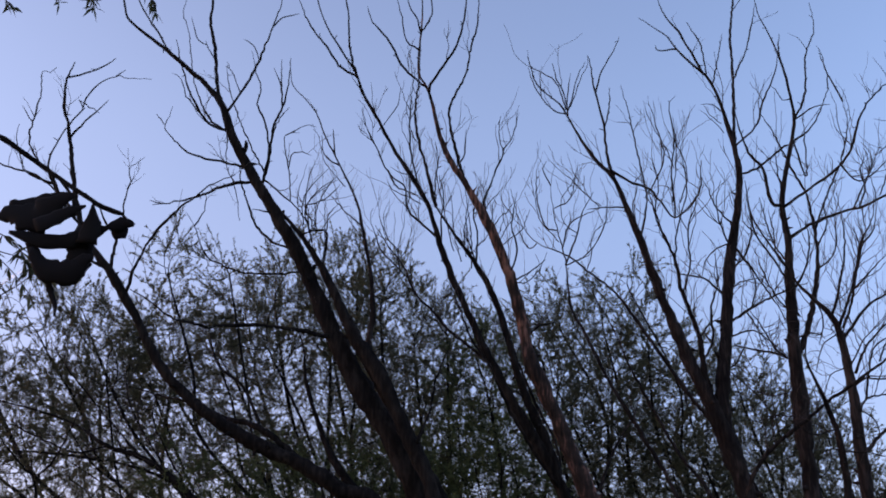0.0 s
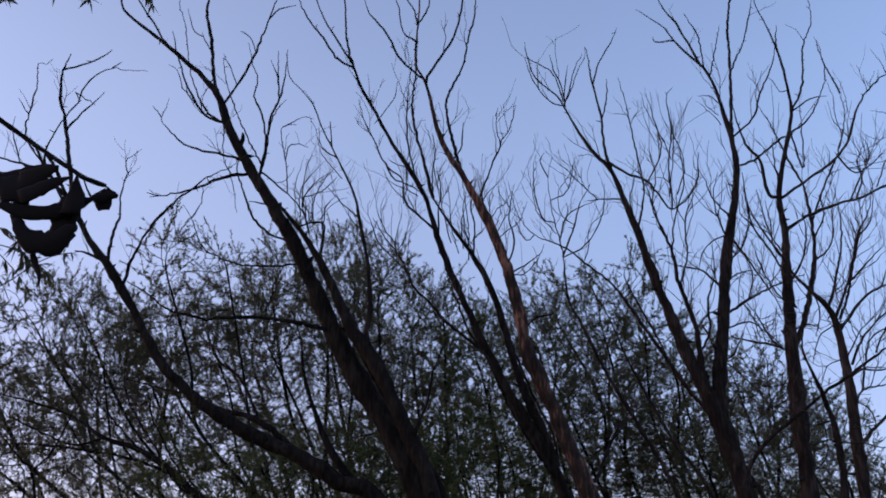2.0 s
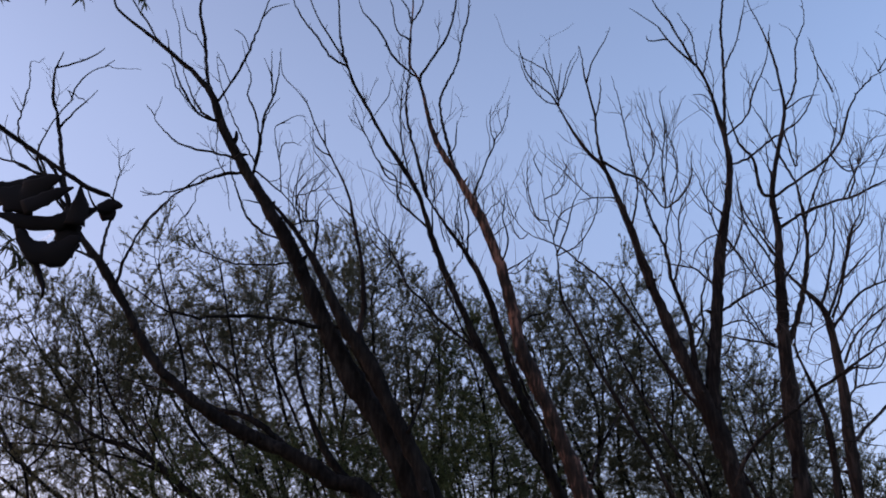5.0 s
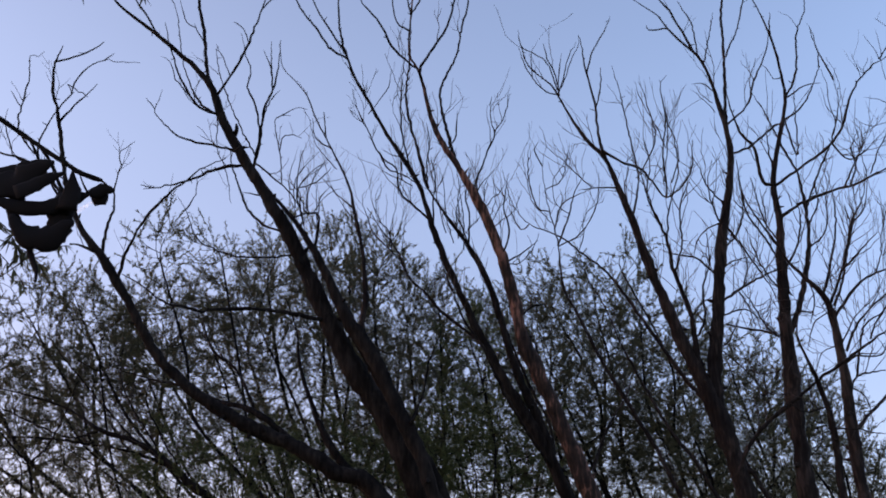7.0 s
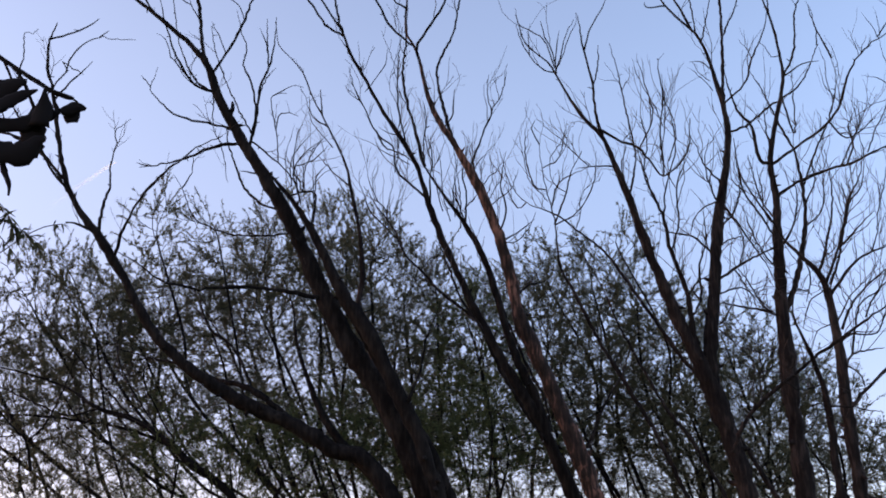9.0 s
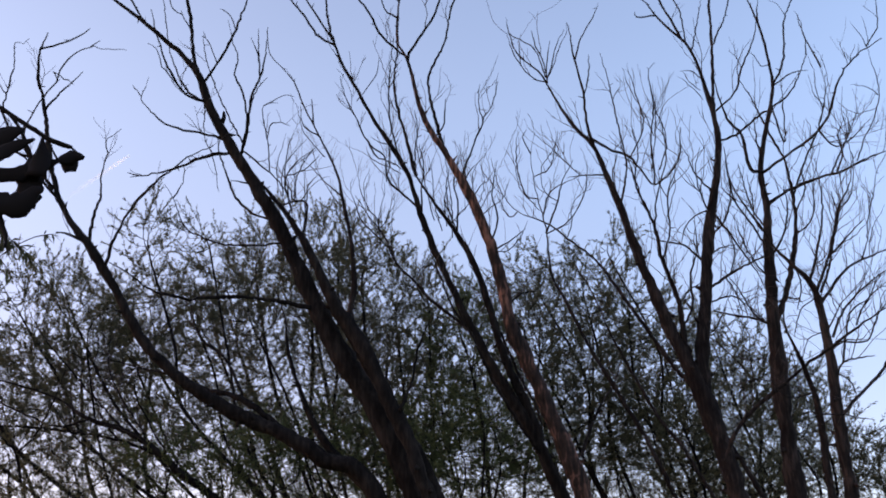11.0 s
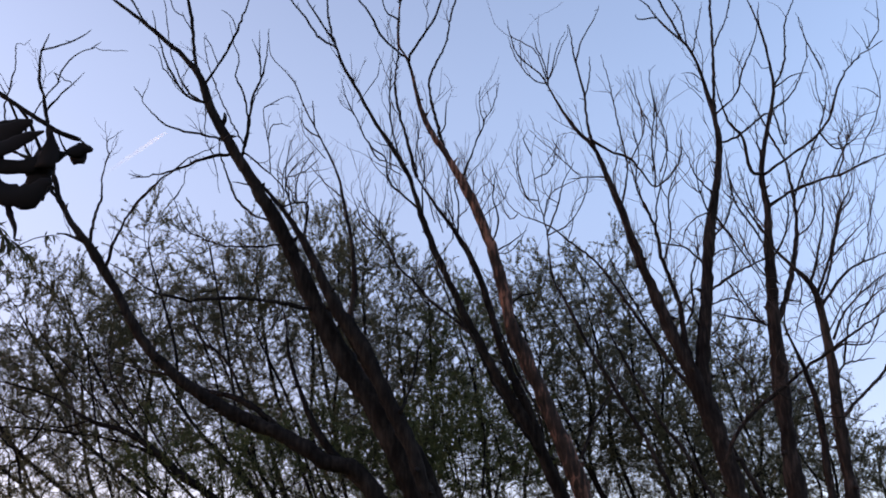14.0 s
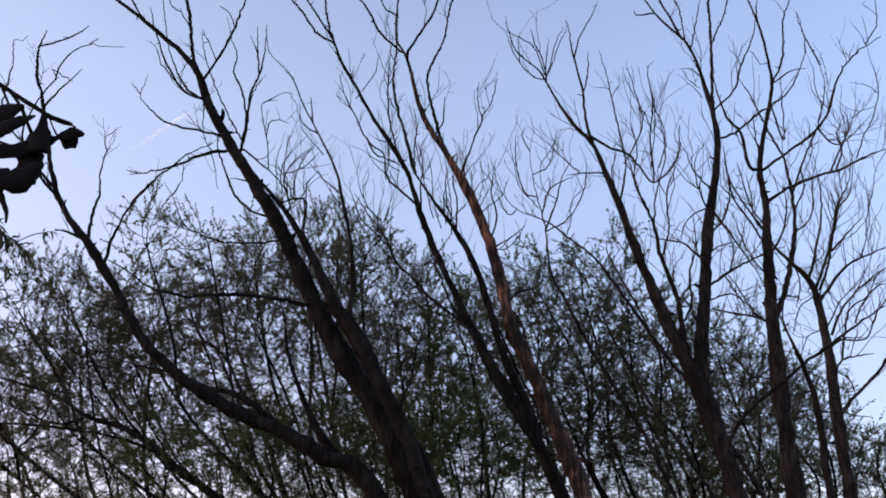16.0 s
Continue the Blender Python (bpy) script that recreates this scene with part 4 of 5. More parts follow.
tree.limb("stem", (0.070, 0.064, 0.059, 0.056, 0.051, 0.039, 0.012), (4.91, 11.85, -0.15), (4.90, 11.85, 1.74), (4.88, 11.85, 3.48), (4.87, 11.77, 4.00), (4.79, 11.66, 4.39), (4.66, 11.53, 4.71), (4.51, 11.38, 4.95), (4.39, 11.23, 5.18), (4.40, 11.06, 5.45))
tree.limb("branch", (0.027, 0.015), (3.75, 12.20, 3.67), (3.89, 12.05, 3.99), (4.17, 11.90, 4.30), (4.42, 11.76, 4.48), (4.84, 11.61, 4.80), (5.01, 11.46, 4.90), (5.40, 11.31, 5.17), (5.65, 11.16, 5.31))
tree.limb("branch", (0.022, 0.010), (5.24, 12.10, 5.66), (5.55, 12.17, 6.03), (5.86, 12.23, 6.30), (6.14, 12.30, 6.43), (6.51, 12.37, 6.60))
tree.limb("branch", (0.019, 0.007), (5.14, 12.06, 5.95), (5.44, 12.30, 6.58), (5.70, 12.54, 7.19), (5.85, 12.78, 7.75), (5.95, 13.02, 8.34))
tree.limb("branch", (0.019, 0.007), (5.20, 12.08, 5.81), (5.47, 11.96, 6.44), (5.62, 11.84, 6.96), (5.79, 11.71, 7.32), (5.81, 11.59, 7.69))
tree.limb("branch", (0.031, 0.017), (5.28, 12.18, 4.15), (5.58, 12.39, 4.42), (5.93, 12.60, 4.69), (6.27, 12.81, 4.97), (6.76, 13.02, 5.59))
tree.limb("branch", (0.016, 0.006), (5.27, 12.14, 5.02), (5.43, 12.07, 5.15), (5.70, 12.01, 5.17))
tree.limb("branch", (0.015, 0.010), (5.28, 12.16, 4.51), (5.48, 12.30, 4.91), (5.78, 12.44, 5.03), (6.08, 12.58, 5.10))
tree.limb("branch", (0.013, 0.006), (5.26, 12.12, 5.25), (5.52, 12.05, 5.68), (5.75, 11.98, 5.89), (5.90, 11.90, 6.10))
tree.limb("branch", (0.016, 0.006), (5.40, 11.99, 6.29), (5.64, 11.79, 6.53), (5.81, 11.59, 6.69))
tree.limb("branch", (0.012, 0.006), (4.79, 11.66, 4.39), (4.45, 11.52, 4.29), (4.15, 11.37, 4.42))
tree.limb("branch", (0.012, 0.006), (4.84, 11.74, 4.13), (4.99, 11.60, 4.10), (5.39, 11.46, 4.00))
tree.limb("branch", (0.016, 0.006), (5.51, 12.32, 4.92), (5.66, 12.18, 5.57), (5.90, 12.05, 5.76), (6.06, 11.92, 6.10))
tree.limb("branch", (0.013, 0.007), (5.47, 11.96, 6.45), (5.73, 12.18, 7.03), (5.82, 12.40, 7.48))
tree.limb("branch", (0.010, 0.006), (5.21, 12.09, 5.78), (4.99, 12.16, 5.60), (4.89, 12.23, 5.27))
tree.limb("branch", (0.010, 0.006), (4.95, 12.01, 6.18), (5.04, 12.09, 5.93), (4.96, 12.17, 5.63))
tree.limb("branch", (0.009, 0.006), (5.26, 12.12, 5.32), (5.06, 12.21, 5.23), (4.97, 12.31, 4.99))
tree.limb("branch", (0.009, 0.006), (5.28, 12.15, 4.80), (5.44, 11.99, 4.57), (5.38, 11.83, 4.22))
tree.limb("branch", (0.018, 0.01), (5.29, 12.10, 5.85), (5.47, 12.14, 6.21), (5.60, 12.19, 6.56), (5.71, 12.23, 6.83), (5.84, 12.27, 7.15), (6.02, 12.31, 7.34), (6.15, 12.36, 7.63), (6.20, 12.40, 7.89))
tree.limb("branch", (0.009, 0.005), (5.98, 12.20, 6.37), (6.12, 12.24, 6.66), (6.19, 12.28, 6.93), (6.37, 12.32, 7.38), (6.50, 12.36, 7.76), (6.52, 12.40, 8.01))
tree.limb("branch", (0.007, 0.004), (5.66, 12.20, 6.56), (5.84, 12.13, 6.63), (5.99, 12.07, 6.75), (6.06, 12.00, 6.85))
tree.limb("branch", (0.018, 0.01), (5.37, 12.15, 5.24), (5.52, 12.21, 5.51), (5.74, 12.28, 5.77), (6.14, 12.34, 6.11), (6.48, 12.40, 6.31))
tree.limb("branch", (0.012, 0.007), (5.42, 12.15, 5.18), (5.72, 12.11, 5.15), (5.83, 12.07, 5.23), (5.98, 12.04, 5.52), (6.20, 12.00, 5.78))
tree.limb("branch", (0.012, 0.007), (5.73, 12.20, 5.42), (5.86, 12.25, 5.64), (6.04, 12.30, 5.85), (6.18, 12.35, 5.97), (6.44, 12.40, 6.08))
tree.finish()
tree = BareTree("sapling", (6.14, 15.00, 0), "thin bare sapling leaning before leafy willows", "bare trees", DEAD_SILHOUETTE, 3.0, 0.60)
tree.limb("stem", (0.047, 0.042, 0.038, 0.036, 0.031, 0.022, 0.010), (6.14, 15.00, -0.15), (5.61, 15.00, 2.46), (4.45, 15.00, 4.92), (3.91, 14.96, 5.72), (3.35, 14.91, 6.64), (2.85, 14.84, 7.40), (2.39, 14.77, 7.78), (2.02, 14.70, 8.05), (1.56, 14.62, 8.22), (1.28, 14.53, 8.59), (1.13, 14.44, 9.13))
tree.limb("branch", (0.012, 0.008), (1.56, 14.62, 8.22), (1.42, 14.71, 8.16), (1.25, 14.81, 8.62))
tree.finish()
tree = BareTree("sapling", (4.50, 14.60, 0), "thin bare sapling leaning before leafy willows", "bare trees", DEAD_SILHOUETTE, 3.0, 0.60)
tree.limb("stem", (0.044, 0.039, 0.036, 0.033, 0.027, 0.020, 0.010), (4.50, 14.60, -0.15), (4.18, 14.60, 2.03), (3.48, 14.60, 4.06), (2.98, 14.59, 5.09), (2.60, 14.58, 5.80), (2.29, 14.56, 6.53), (2.05, 14.55, 7.09), (2.00, 14.53, 7.88), (1.88, 14.51, 8.48), (1.82, 14.49, 9.21), (1.91, 14.47, 9.63))
tree.limb("branch", (0.016, 0.008), (1.96, 14.52, 8.08), (2.16, 14.75, 8.65), (2.69, 14.98, 9.03))
tree.limb("branch", (0.016, 0.008), (2.00, 14.53, 7.78), (2.17, 14.31, 8.18), (2.25, 14.09, 8.48), (2.42, 13.87, 8.78))
tree.limb("branch", (0.012, 0.008), (1.90, 14.51, 8.39), (1.68, 14.36, 8.41), (1.55, 14.22, 8.86), (1.55, 14.07, 9.31))
tree.limb("branch", (0.012, 0.008), (2.00, 14.53, 7.77), (2.35, 14.42, 7.93), (2.64, 14.31, 8.39), (2.71, 14.20, 8.95))
tree.limb("branch", (0.012, 0.009), (1.86, 14.50, 8.80), (2.18, 14.74, 9.12), (2.35, 14.98, 9.81))
tree.limb("branch", (0.012, 0.008), (1.82, 14.49, 9.22), (1.68, 14.39, 9.48), (1.75, 14.28, 9.58))
tree.limb("branch", (0.022, 0.012), (2.32, 14.60, 4.16), (2.66, 14.85, 4.89), (3.01, 15.09, 5.39), (3.23, 15.34, 5.92))
tree.limb("branch", (0.009, 0.005), (1.91, 14.50, 8.18), (1.74, 14.55, 8.43), (1.61, 14.60, 8.67), (1.56, 14.65, 9.06), (1.49, 14.70, 9.58))
tree.limb("branch", (0.009, 0.005), (2.24, 14.50, 8.33), (2.06, 14.48, 8.45), (1.97, 14.47, 8.65), (1.99, 14.45, 8.96), (2.15, 14.43, 9.21), (2.27, 14.42, 9.47), (2.29, 14.40, 9.63))
tree.limb("branch", (0.009, 0.005), (2.34, 14.50, 7.69), (2.42, 14.46, 7.92), (2.44, 14.42, 8.21), (2.56, 14.38, 8.38), (2.74, 14.34, 8.48), (2.82, 14.30, 8.61))
tree.finish()
tree = BareTree("sapling", (5.61, 15.60, 0), "thin bare sapling leaning before leafy willows", "bare trees", DEAD_SILHOUETTE, 3.0, 0.60)
tree.limb("stem", (0.040, 0.036, 0.033, 0.031, 0.026, 0.019, 0.010), (5.61, 15.60, -0.15), (5.18, 15.60, 2.11), (4.26, 15.60, 4.23), (3.80, 15.61, 4.96), (3.18, 15.64, 6.29), (2.95, 15.66, 7.00), (2.61, 15.69, 7.74), (2.50, 15.72, 8.28))
tree.finish()
tree = BareTree("bare_tree", (-0.66, 14.50, 0), "low arching willow stems with sparse small leaves", "bare trees", BARK_SILHOUETTE, 5.0, 0.60)
tree.limb("stem", (0.081, 0.072, 0.066, 0.057, 0.036, 0.022, 0.011), (-0.66, 14.50, -0.15), (-1.39, 14.50, 1.75), (-2.98, 14.50, 3.50), (-3.61, 14.54, 3.98), (-4.00, 14.59, 4.32), (-4.56, 14.65, 4.67), (-5.13, 14.72, 4.86), (-5.73, 14.80, 5.23), (-6.41, 14.88, 5.47), (-7.01, 14.96, 5.63), (-7.61, 15.05, 5.74))
tree.limb("branch", (0.029, 0.012), (-3.61, 14.54, 3.98), (-3.84, 14.72, 4.18), (-4.62, 14.90, 4.55), (-5.58, 15.08, 4.76), (-6.46, 15.26, 4.89), (-7.08, 15.44, 4.93), (-7.70, 15.63, 4.92))
tree.limb("branch", (0.022, 0.011), (-5.95, 14.50, 3.90), (-5.98, 14.30, 4.27), (-6.09, 14.09, 4.43), (-6.21, 13.89, 4.59), (-6.42, 13.69, 4.87))
tree.limb("branch", (0.018, 0.007), (-5.98, 14.30, 4.27), (-5.66, 14.10, 4.52), (-5.41, 13.91, 4.93), (-5.21, 13.71, 5.38))
tree.limb("branch", (0.019, 0.008), (-4.56, 14.65, 4.67), (-5.11, 14.51, 5.24), (-5.47, 14.36, 5.64), (-5.82, 14.22, 6.05), (-5.99, 14.07, 6.36))
tree.limb("branch", (0.019, 0.008), (-4.08, 14.60, 4.38), (-4.70, 14.92, 5.17), (-5.10, 15.25, 5.80), (-5.24, 15.57, 6.47))
tree.limb("branch", (0.019, 0.008), (-5.13, 14.72, 4.86), (-5.72, 14.95, 4.82), (-6.47, 15.18, 5.14), (-7.17, 15.41, 5.47))
tree.limb("branch", (0.018, 0.007), (-3.80, 14.56, 4.15), (-4.13, 14.26, 4.76), (-4.26, 13.96, 5.11), (-4.13, 13.66, 5.45))
tree.finish()


# ---------------------------------------------------------------- leafy willows behind
def grow(stems, buds, step=0.17, near=0.24, far=1.7):
    """Branches grow from the stems towards the buds of the crown; gives nodes, each node's parent and its load."""
    size = 16000
    p, up, n = np.zeros((size, 3)), np.full(size, -1), 0
    for path in stems:
        p[n:n + len(path)] = path
        up[n + 1:n + len(path)] = np.arange(n, n + len(path) - 1)
        n += len(path)
    gap = np.linalg.norm(buds[:, None] - p[None, :n], axis=2)
    best, who = gap.min(axis=1), gap.argmin(axis=1)
    for _ in range(70):
        live = (best < far) & (best > near)
        if not live.any():
            break
        idx, at = np.unique(who[live], return_inverse=True)
        way = np.zeros((len(idx), 3))
        np.add.at(way, at, (buds[live] - p[who[live]]) / best[live][:, None])
        way = way / (np.linalg.norm(way, axis=1)[:, None] + 1e-9) + RNG.normal(0, 0.16, way.shape) + np.array([0, 0, 0.12])
        way /= np.linalg.norm(way, axis=1)[:, None]
        m = min(len(idx), size - n)
        if m == 0:
            break
        p[n:n + m] = p[idx[:m]] + way[:m] * step
        up[n:n + m] = idx[:m]
        gap = np.linalg.norm(buds[:, None] - p[None, n:n + m], axis=2)
        close, k = gap.min(axis=1), gap.argmin(axis=1)
        better = close < best
        best, who = np.where(better, close, best), np.where(better, n + k, who)
        stuck = live & ~better & (RNG.random(len(buds)) < 0.25)
        best[stuck] = 0
        n += m
    load = np.zeros(n)
    child = np.bincount(up[:n][up[:n] >= 0], minlength=n)
    load[child == 0] = 1
    for i in range(n - 1, -1, -1):
        if up[i] >= 0:
            load[up[i]] += load[i]
    return p[:n], up[:n], load


def leafy_willow(foot, blade, lobes, buds=108, leaves=98, label="many-stemmed willow with fine grey-green leaves"):
    """A many-stemmed willow: a stem arches into each lobe of the crown, branches fork from it, leafy shoots end them."""
    x, y = foot
    root = new("willow_tree")
    root.location = (x, y, 0)
    tagged(root, label, "tree", "leafy willows behind")
    stems, bud = [], []
    for lx, lz, r in lobes:
        deep = y + RNG.uniform(-0.5, 0.5)
        count = int(buds * 4.6 * r ** 3 * min(1.0, (1.0 / r) ** 1.2)) + 20
        ball = RNG.normal(0, 1, (count, 3))
        ball *= (RNG.uniform(0, 1, count) ** 0.42 / np.linalg.norm(ball, axis=1))[:, None]
        ball *= 1 + 0.22 * np.sin(5 * np.arctan2(ball[:, 2], ball[:, 0]) + RNG.uniform(0, 6))[:, None]
        bud.append(np.array([lx, deep, lz]) + ball * np.array([r, 1.15 * r, 1.12 * r]))
        a = np.array([x + RNG.uniform(-0.35, 0.35), y + RNG.uniform(-0.35, 0.35), -0.1])
        b = np.array([lx, deep, lz - 0.25 * r])
        long = np.linalg.norm(b - a)
        fork = np.array([x + 0.13 * (lx - x), y + 0.2 * (deep - y), RNG.uniform(2.0, 3.1)]) + RNG.normal(0, 0.12, 3)
        mid = fork + (b - fork) * 0.52 + np.array([0.07 * (lx - x), 0, -0.05 * long]) + RNG.normal(0, 0.2, 3)
        sway = RNG.normal(0, 0.09, (4, 3)) * long / 7
        stems.append(spline([a, fork, fork * 0.55 + mid * 0.45 + sway[0], mid + sway[1], mid * 0.6 + b * 0.4 + sway[2], b + sway[3]], 0.19))
    p, up, load = grow(stems, np.concatenate(bud))
    n = len(p)
    r = np.minimum(0.0052 * load ** 0.45, 0.08)
    heir = np.full(n, -1)
    for i in range(n):
        if up[i] >= 0 and (heir[up[i]] < 0 or load[i] > load[heir[up[i]]]):
            heir[up[i]] = i
    fine = Shape()
    for i in range(n):
        if up[i] >= 0 and heir[up[i]] == i:
            continue
        chain = [up[i]] if up[i] >= 0 else []
        k = i
        while k >= 0:
            chain.append(k)
            k = heir[k]
        if len(chain) < 2:
            continue
        path, thick = p[chain].copy(), r[chain].copy()
        if len(chain) > 2:
            path[1:-1] = 0.25 * path[:-2] + 0.5 * path[1:-1] + 0.25 * path[2:]
        if up[i] >= 0:
            thick[0] = thick[1]
        if thick[0] > 0.015:
            limb = Shape()
            limb.tube(path, thick * (1 + RNG.normal(0, 0.05, len(path))), 7, 0.05)
            part("stem" if up[i] < 0 else "bough", limb, BARK_SILHOUETTE, root)
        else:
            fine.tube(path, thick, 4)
    bases, ways = [], []
    for i in np.nonzero((load <= 4) & (up >= 0))[0]:
        axis = unit(p[i] - p[up[i]])
        for _ in range(RNG.poisson(2.0 if load[i] <= 1 else 0.7)):
            length = RNG.uniform(0.18, 0.62)
            shoot = wander(p[i], axis * 0.75 + RNG.normal(0, 0.38, 3) + np.array([-0.05, 0, 0.4]), length, 4, 0.05, 0.16)
            fine.tube(shoot, np.linspace(0.0034, 0.0015, 5), 3)
            m = RNG.poisson(leaves * length)
            s = RNG.uniform(0.1, 3.99, m)
            j = s.astype(int)
            f = (s - j)[:, None]
            bases.append(shoot[j] * (1 - f) + shoot[j + 1] * f)
            ways.append(shoot[j + 1] - shoot[j])
    base, way = np.concatenate(bases), np.concatenate(ways)
    way /= np.linalg.norm(way, axis=1)[:, None]
    m = len(base)
    way = way * 0.75 + RNG.normal(0, 0.36, (m, 3))
    way /= np.linalg.norm(way, axis=1)[:, None]
    side = np.cross(way, RNG.normal(0, 1, (m, 3)))
    side /= np.linalg.norm(side, axis=1)[:, None]
    crown = Shape()
    crown.blades(base, way, side, RNG.uniform(0.045, 0.09, m), RNG.uniform(0.012, 0.019, m))
    tagged(part("branchwork", fine, BARK_SILHOUETTE, root), kind="stuff")
    tagged(part("crown", crown, blade, root, smooth=False), kind="stuff")
    return root


leafy_willow((-2.71, 16.50), LEAF, [(-7.14, 7.37, 0.86), (-8.13, 6.75, 0.99), (-6.40, 7.47, 0.76), (-6.77, 6.22, 0.84), (-5.84, 6.62, 0.80), (-7.76, 5.15, 1.06), (-6.14, 5.13, 0.67)])
leafy_willow((-1.64, 17.50), LEAF, [(-5.06, 8.74, 0.68), (-5.50, 7.81, 0.81), (-4.50, 7.91, 0.81), (-5.23, 6.70, 0.89), (-4.11, 8.84, 0.42), (-5.96, 5.75, 0.82), (-4.60, 5.52, 0.92)])
leafy_willow((-0.85, 19.00), LEAF, [(-3.46, 9.07, 0.89), (-2.58, 9.32, 0.86), (-1.86, 9.05, 0.86), (-3.21, 7.82, 0.99), (-4.10, 7.23, 0.97), (-2.05, 7.44, 0.98), (-3.54, 5.61, 1.11)])
leafy_willow((0.37, 18.00), LEAF, [(-1.19, 8.41, 0.84), (-0.52, 7.93, 0.83), (-0.02, 7.81, 0.72), (-0.95, 6.79, 0.98), (0.02, 6.44, 0.92), (-1.68, 5.38, 1.05), (-0.52, 5.05, 1.05)])
leafy_willow((1.08, 16.80), GREEN, [(0.69, 6.84, 0.67), (1.02, 5.79, 0.80), (0.50, 5.10, 0.84), (1.18, 4.70, 0.88), (0.32, 6.11, 0.60)], label="young willow with fresh green leaves on upright stems")
leafy_willow((4.02, 18.50), LEAF, [(1.80, 7.90, 0.91), (2.51, 8.31, 0.78), (3.25, 8.18, 0.80), (2.20, 6.77, 1.01), (3.33, 6.88, 0.95), (2.50, 5.31, 1.14), (3.60, 5.41, 1.03)])
leafy_willow((5.25, 17.50), LEAF, [(3.66, 8.52, 0.44), (3.89, 7.70, 0.71), (4.39, 6.79, 0.80), (4.74, 6.03, 0.84), (3.98, 5.82, 0.84), (4.50, 4.78, 1.02)])
leafy_willow((7.46, 19.50), LEAF, [(5.99, 7.01, 0.77), (7.00, 6.99, 0.83), (6.25, 5.81, 1.04), (7.19, 5.92, 0.93), (6.55, 4.67, 1.13)])
leafy_willow((8.87, 20.00), LEAF, [(8.08, 5.90, 0.71), (8.37, 4.84, 0.99), (9.43, 4.82, 0.87), (10.32, 4.58, 1.16)])
leafy_willow((-6.14, 25.00), LEAF, [(-9.10, 8.75, 1.65), (-7.07, 9.34, 1.66), (-10.46, 6.96, 1.75), (-7.94, 6.34, 1.88)], buds=38, leaves=60)
leafy_willow((-1.59, 26.00), LEAF, [(-5.18, 9.96, 1.74), (-2.98, 10.26, 1.75), (-1.07, 9.58, 1.74), (-4.09, 7.08, 2.13), (-1.50, 6.59, 2.12)], buds=38, leaves=60)
leafy_willow((2.70, 25.00), LEAF, [(1.09, 8.62, 1.51), (2.76, 8.91, 1.67), (4.43, 8.89, 1.52), (1.90, 6.35, 1.90), (4.23, 6.17, 1.89)], buds=38, leaves=60)
leafy_willow((7.80, 26.00), LEAF, [(6.41, 8.19, 1.56), (8.06, 7.53, 1.55), (9.68, 6.89, 1.53), (6.92, 5.72, 1.81), (11.01, 5.66, 1.51)], buds=38, leaves=60)
leafy_willow((-5.31, 15.50), LEAF, [(-6.44, 4.04, 0.79), (-5.28, 3.85, 0.70)], buds=70, leaves=60, label="low willow bush with grey-green leaves under the trees")
leafy_willow((-2.74, 15.20), GREEN, [(-3.91, 4.04, 0.74), (-3.03, 3.85, 0.82), (-2.35, 4.02, 0.70)], buds=100, leaves=75, label="low willow bush with fresh green leaves under the trees")
leafy_willow((-0.98, 16.00), GREEN, [(-1.75, 4.22, 0.87), (-0.92, 4.12, 0.83)], buds=100, leaves=75, label="low willow bush with fresh green leaves under the trees")
leafy_willow((0.39, 15.00), GREEN, [(-0.08, 4.38, 0.74), (0.61, 4.20, 0.69), (0.89, 4.89, 0.49), (0.25, 3.53, 0.77)], buds=100, leaves=75, label="low willow bush with fresh green leaves under the trees")
leafy_willow((4.91, 17.00), LEAF, [(4.62, 4.29, 0.79), (5.38, 3.99, 0.78), (6.18, 4.07, 0.69)], buds=70, leaves=60, label="low willow bush with grey-green leaves under the trees")
leafy_willow((-7.36, 22.00), LEAF, [(-8.57, 4.50, 0.99), (-6.73, 4.59, 1.00)], buds=40, leaves=70, label="low willow bush with grey-green leaves under the trees")
leafy_willow((-3.85, 22.00), LEAF, [(-4.86, 4.50, 1.00), (-3.13, 4.60, 1.00)], buds=40, leaves=70, label="low willow bush with grey-green leaves under the trees")
leafy_willow((-0.57, 22.00), LEAF, [(-1.38, 4.45, 1.00), (0.25, 4.55, 1.00)], buds=40, leaves=70, label="low willow bush with grey-green leaves under the trees")
leafy_willow((2.61, 22.00), LEAF, [(1.88, 4.46, 1.00), (3.63, 4.37, 1.00)], buds=40, leaves=70, label="low willow bush with grey-green leaves under the trees")
leafy_willow((5.99, 22.00), LEAF, [(5.40, 4.41, 1.01), (7.15, 4.26, 1.01)], buds=40, leaves=70, label="low willow bush with grey-green leaves under the trees")

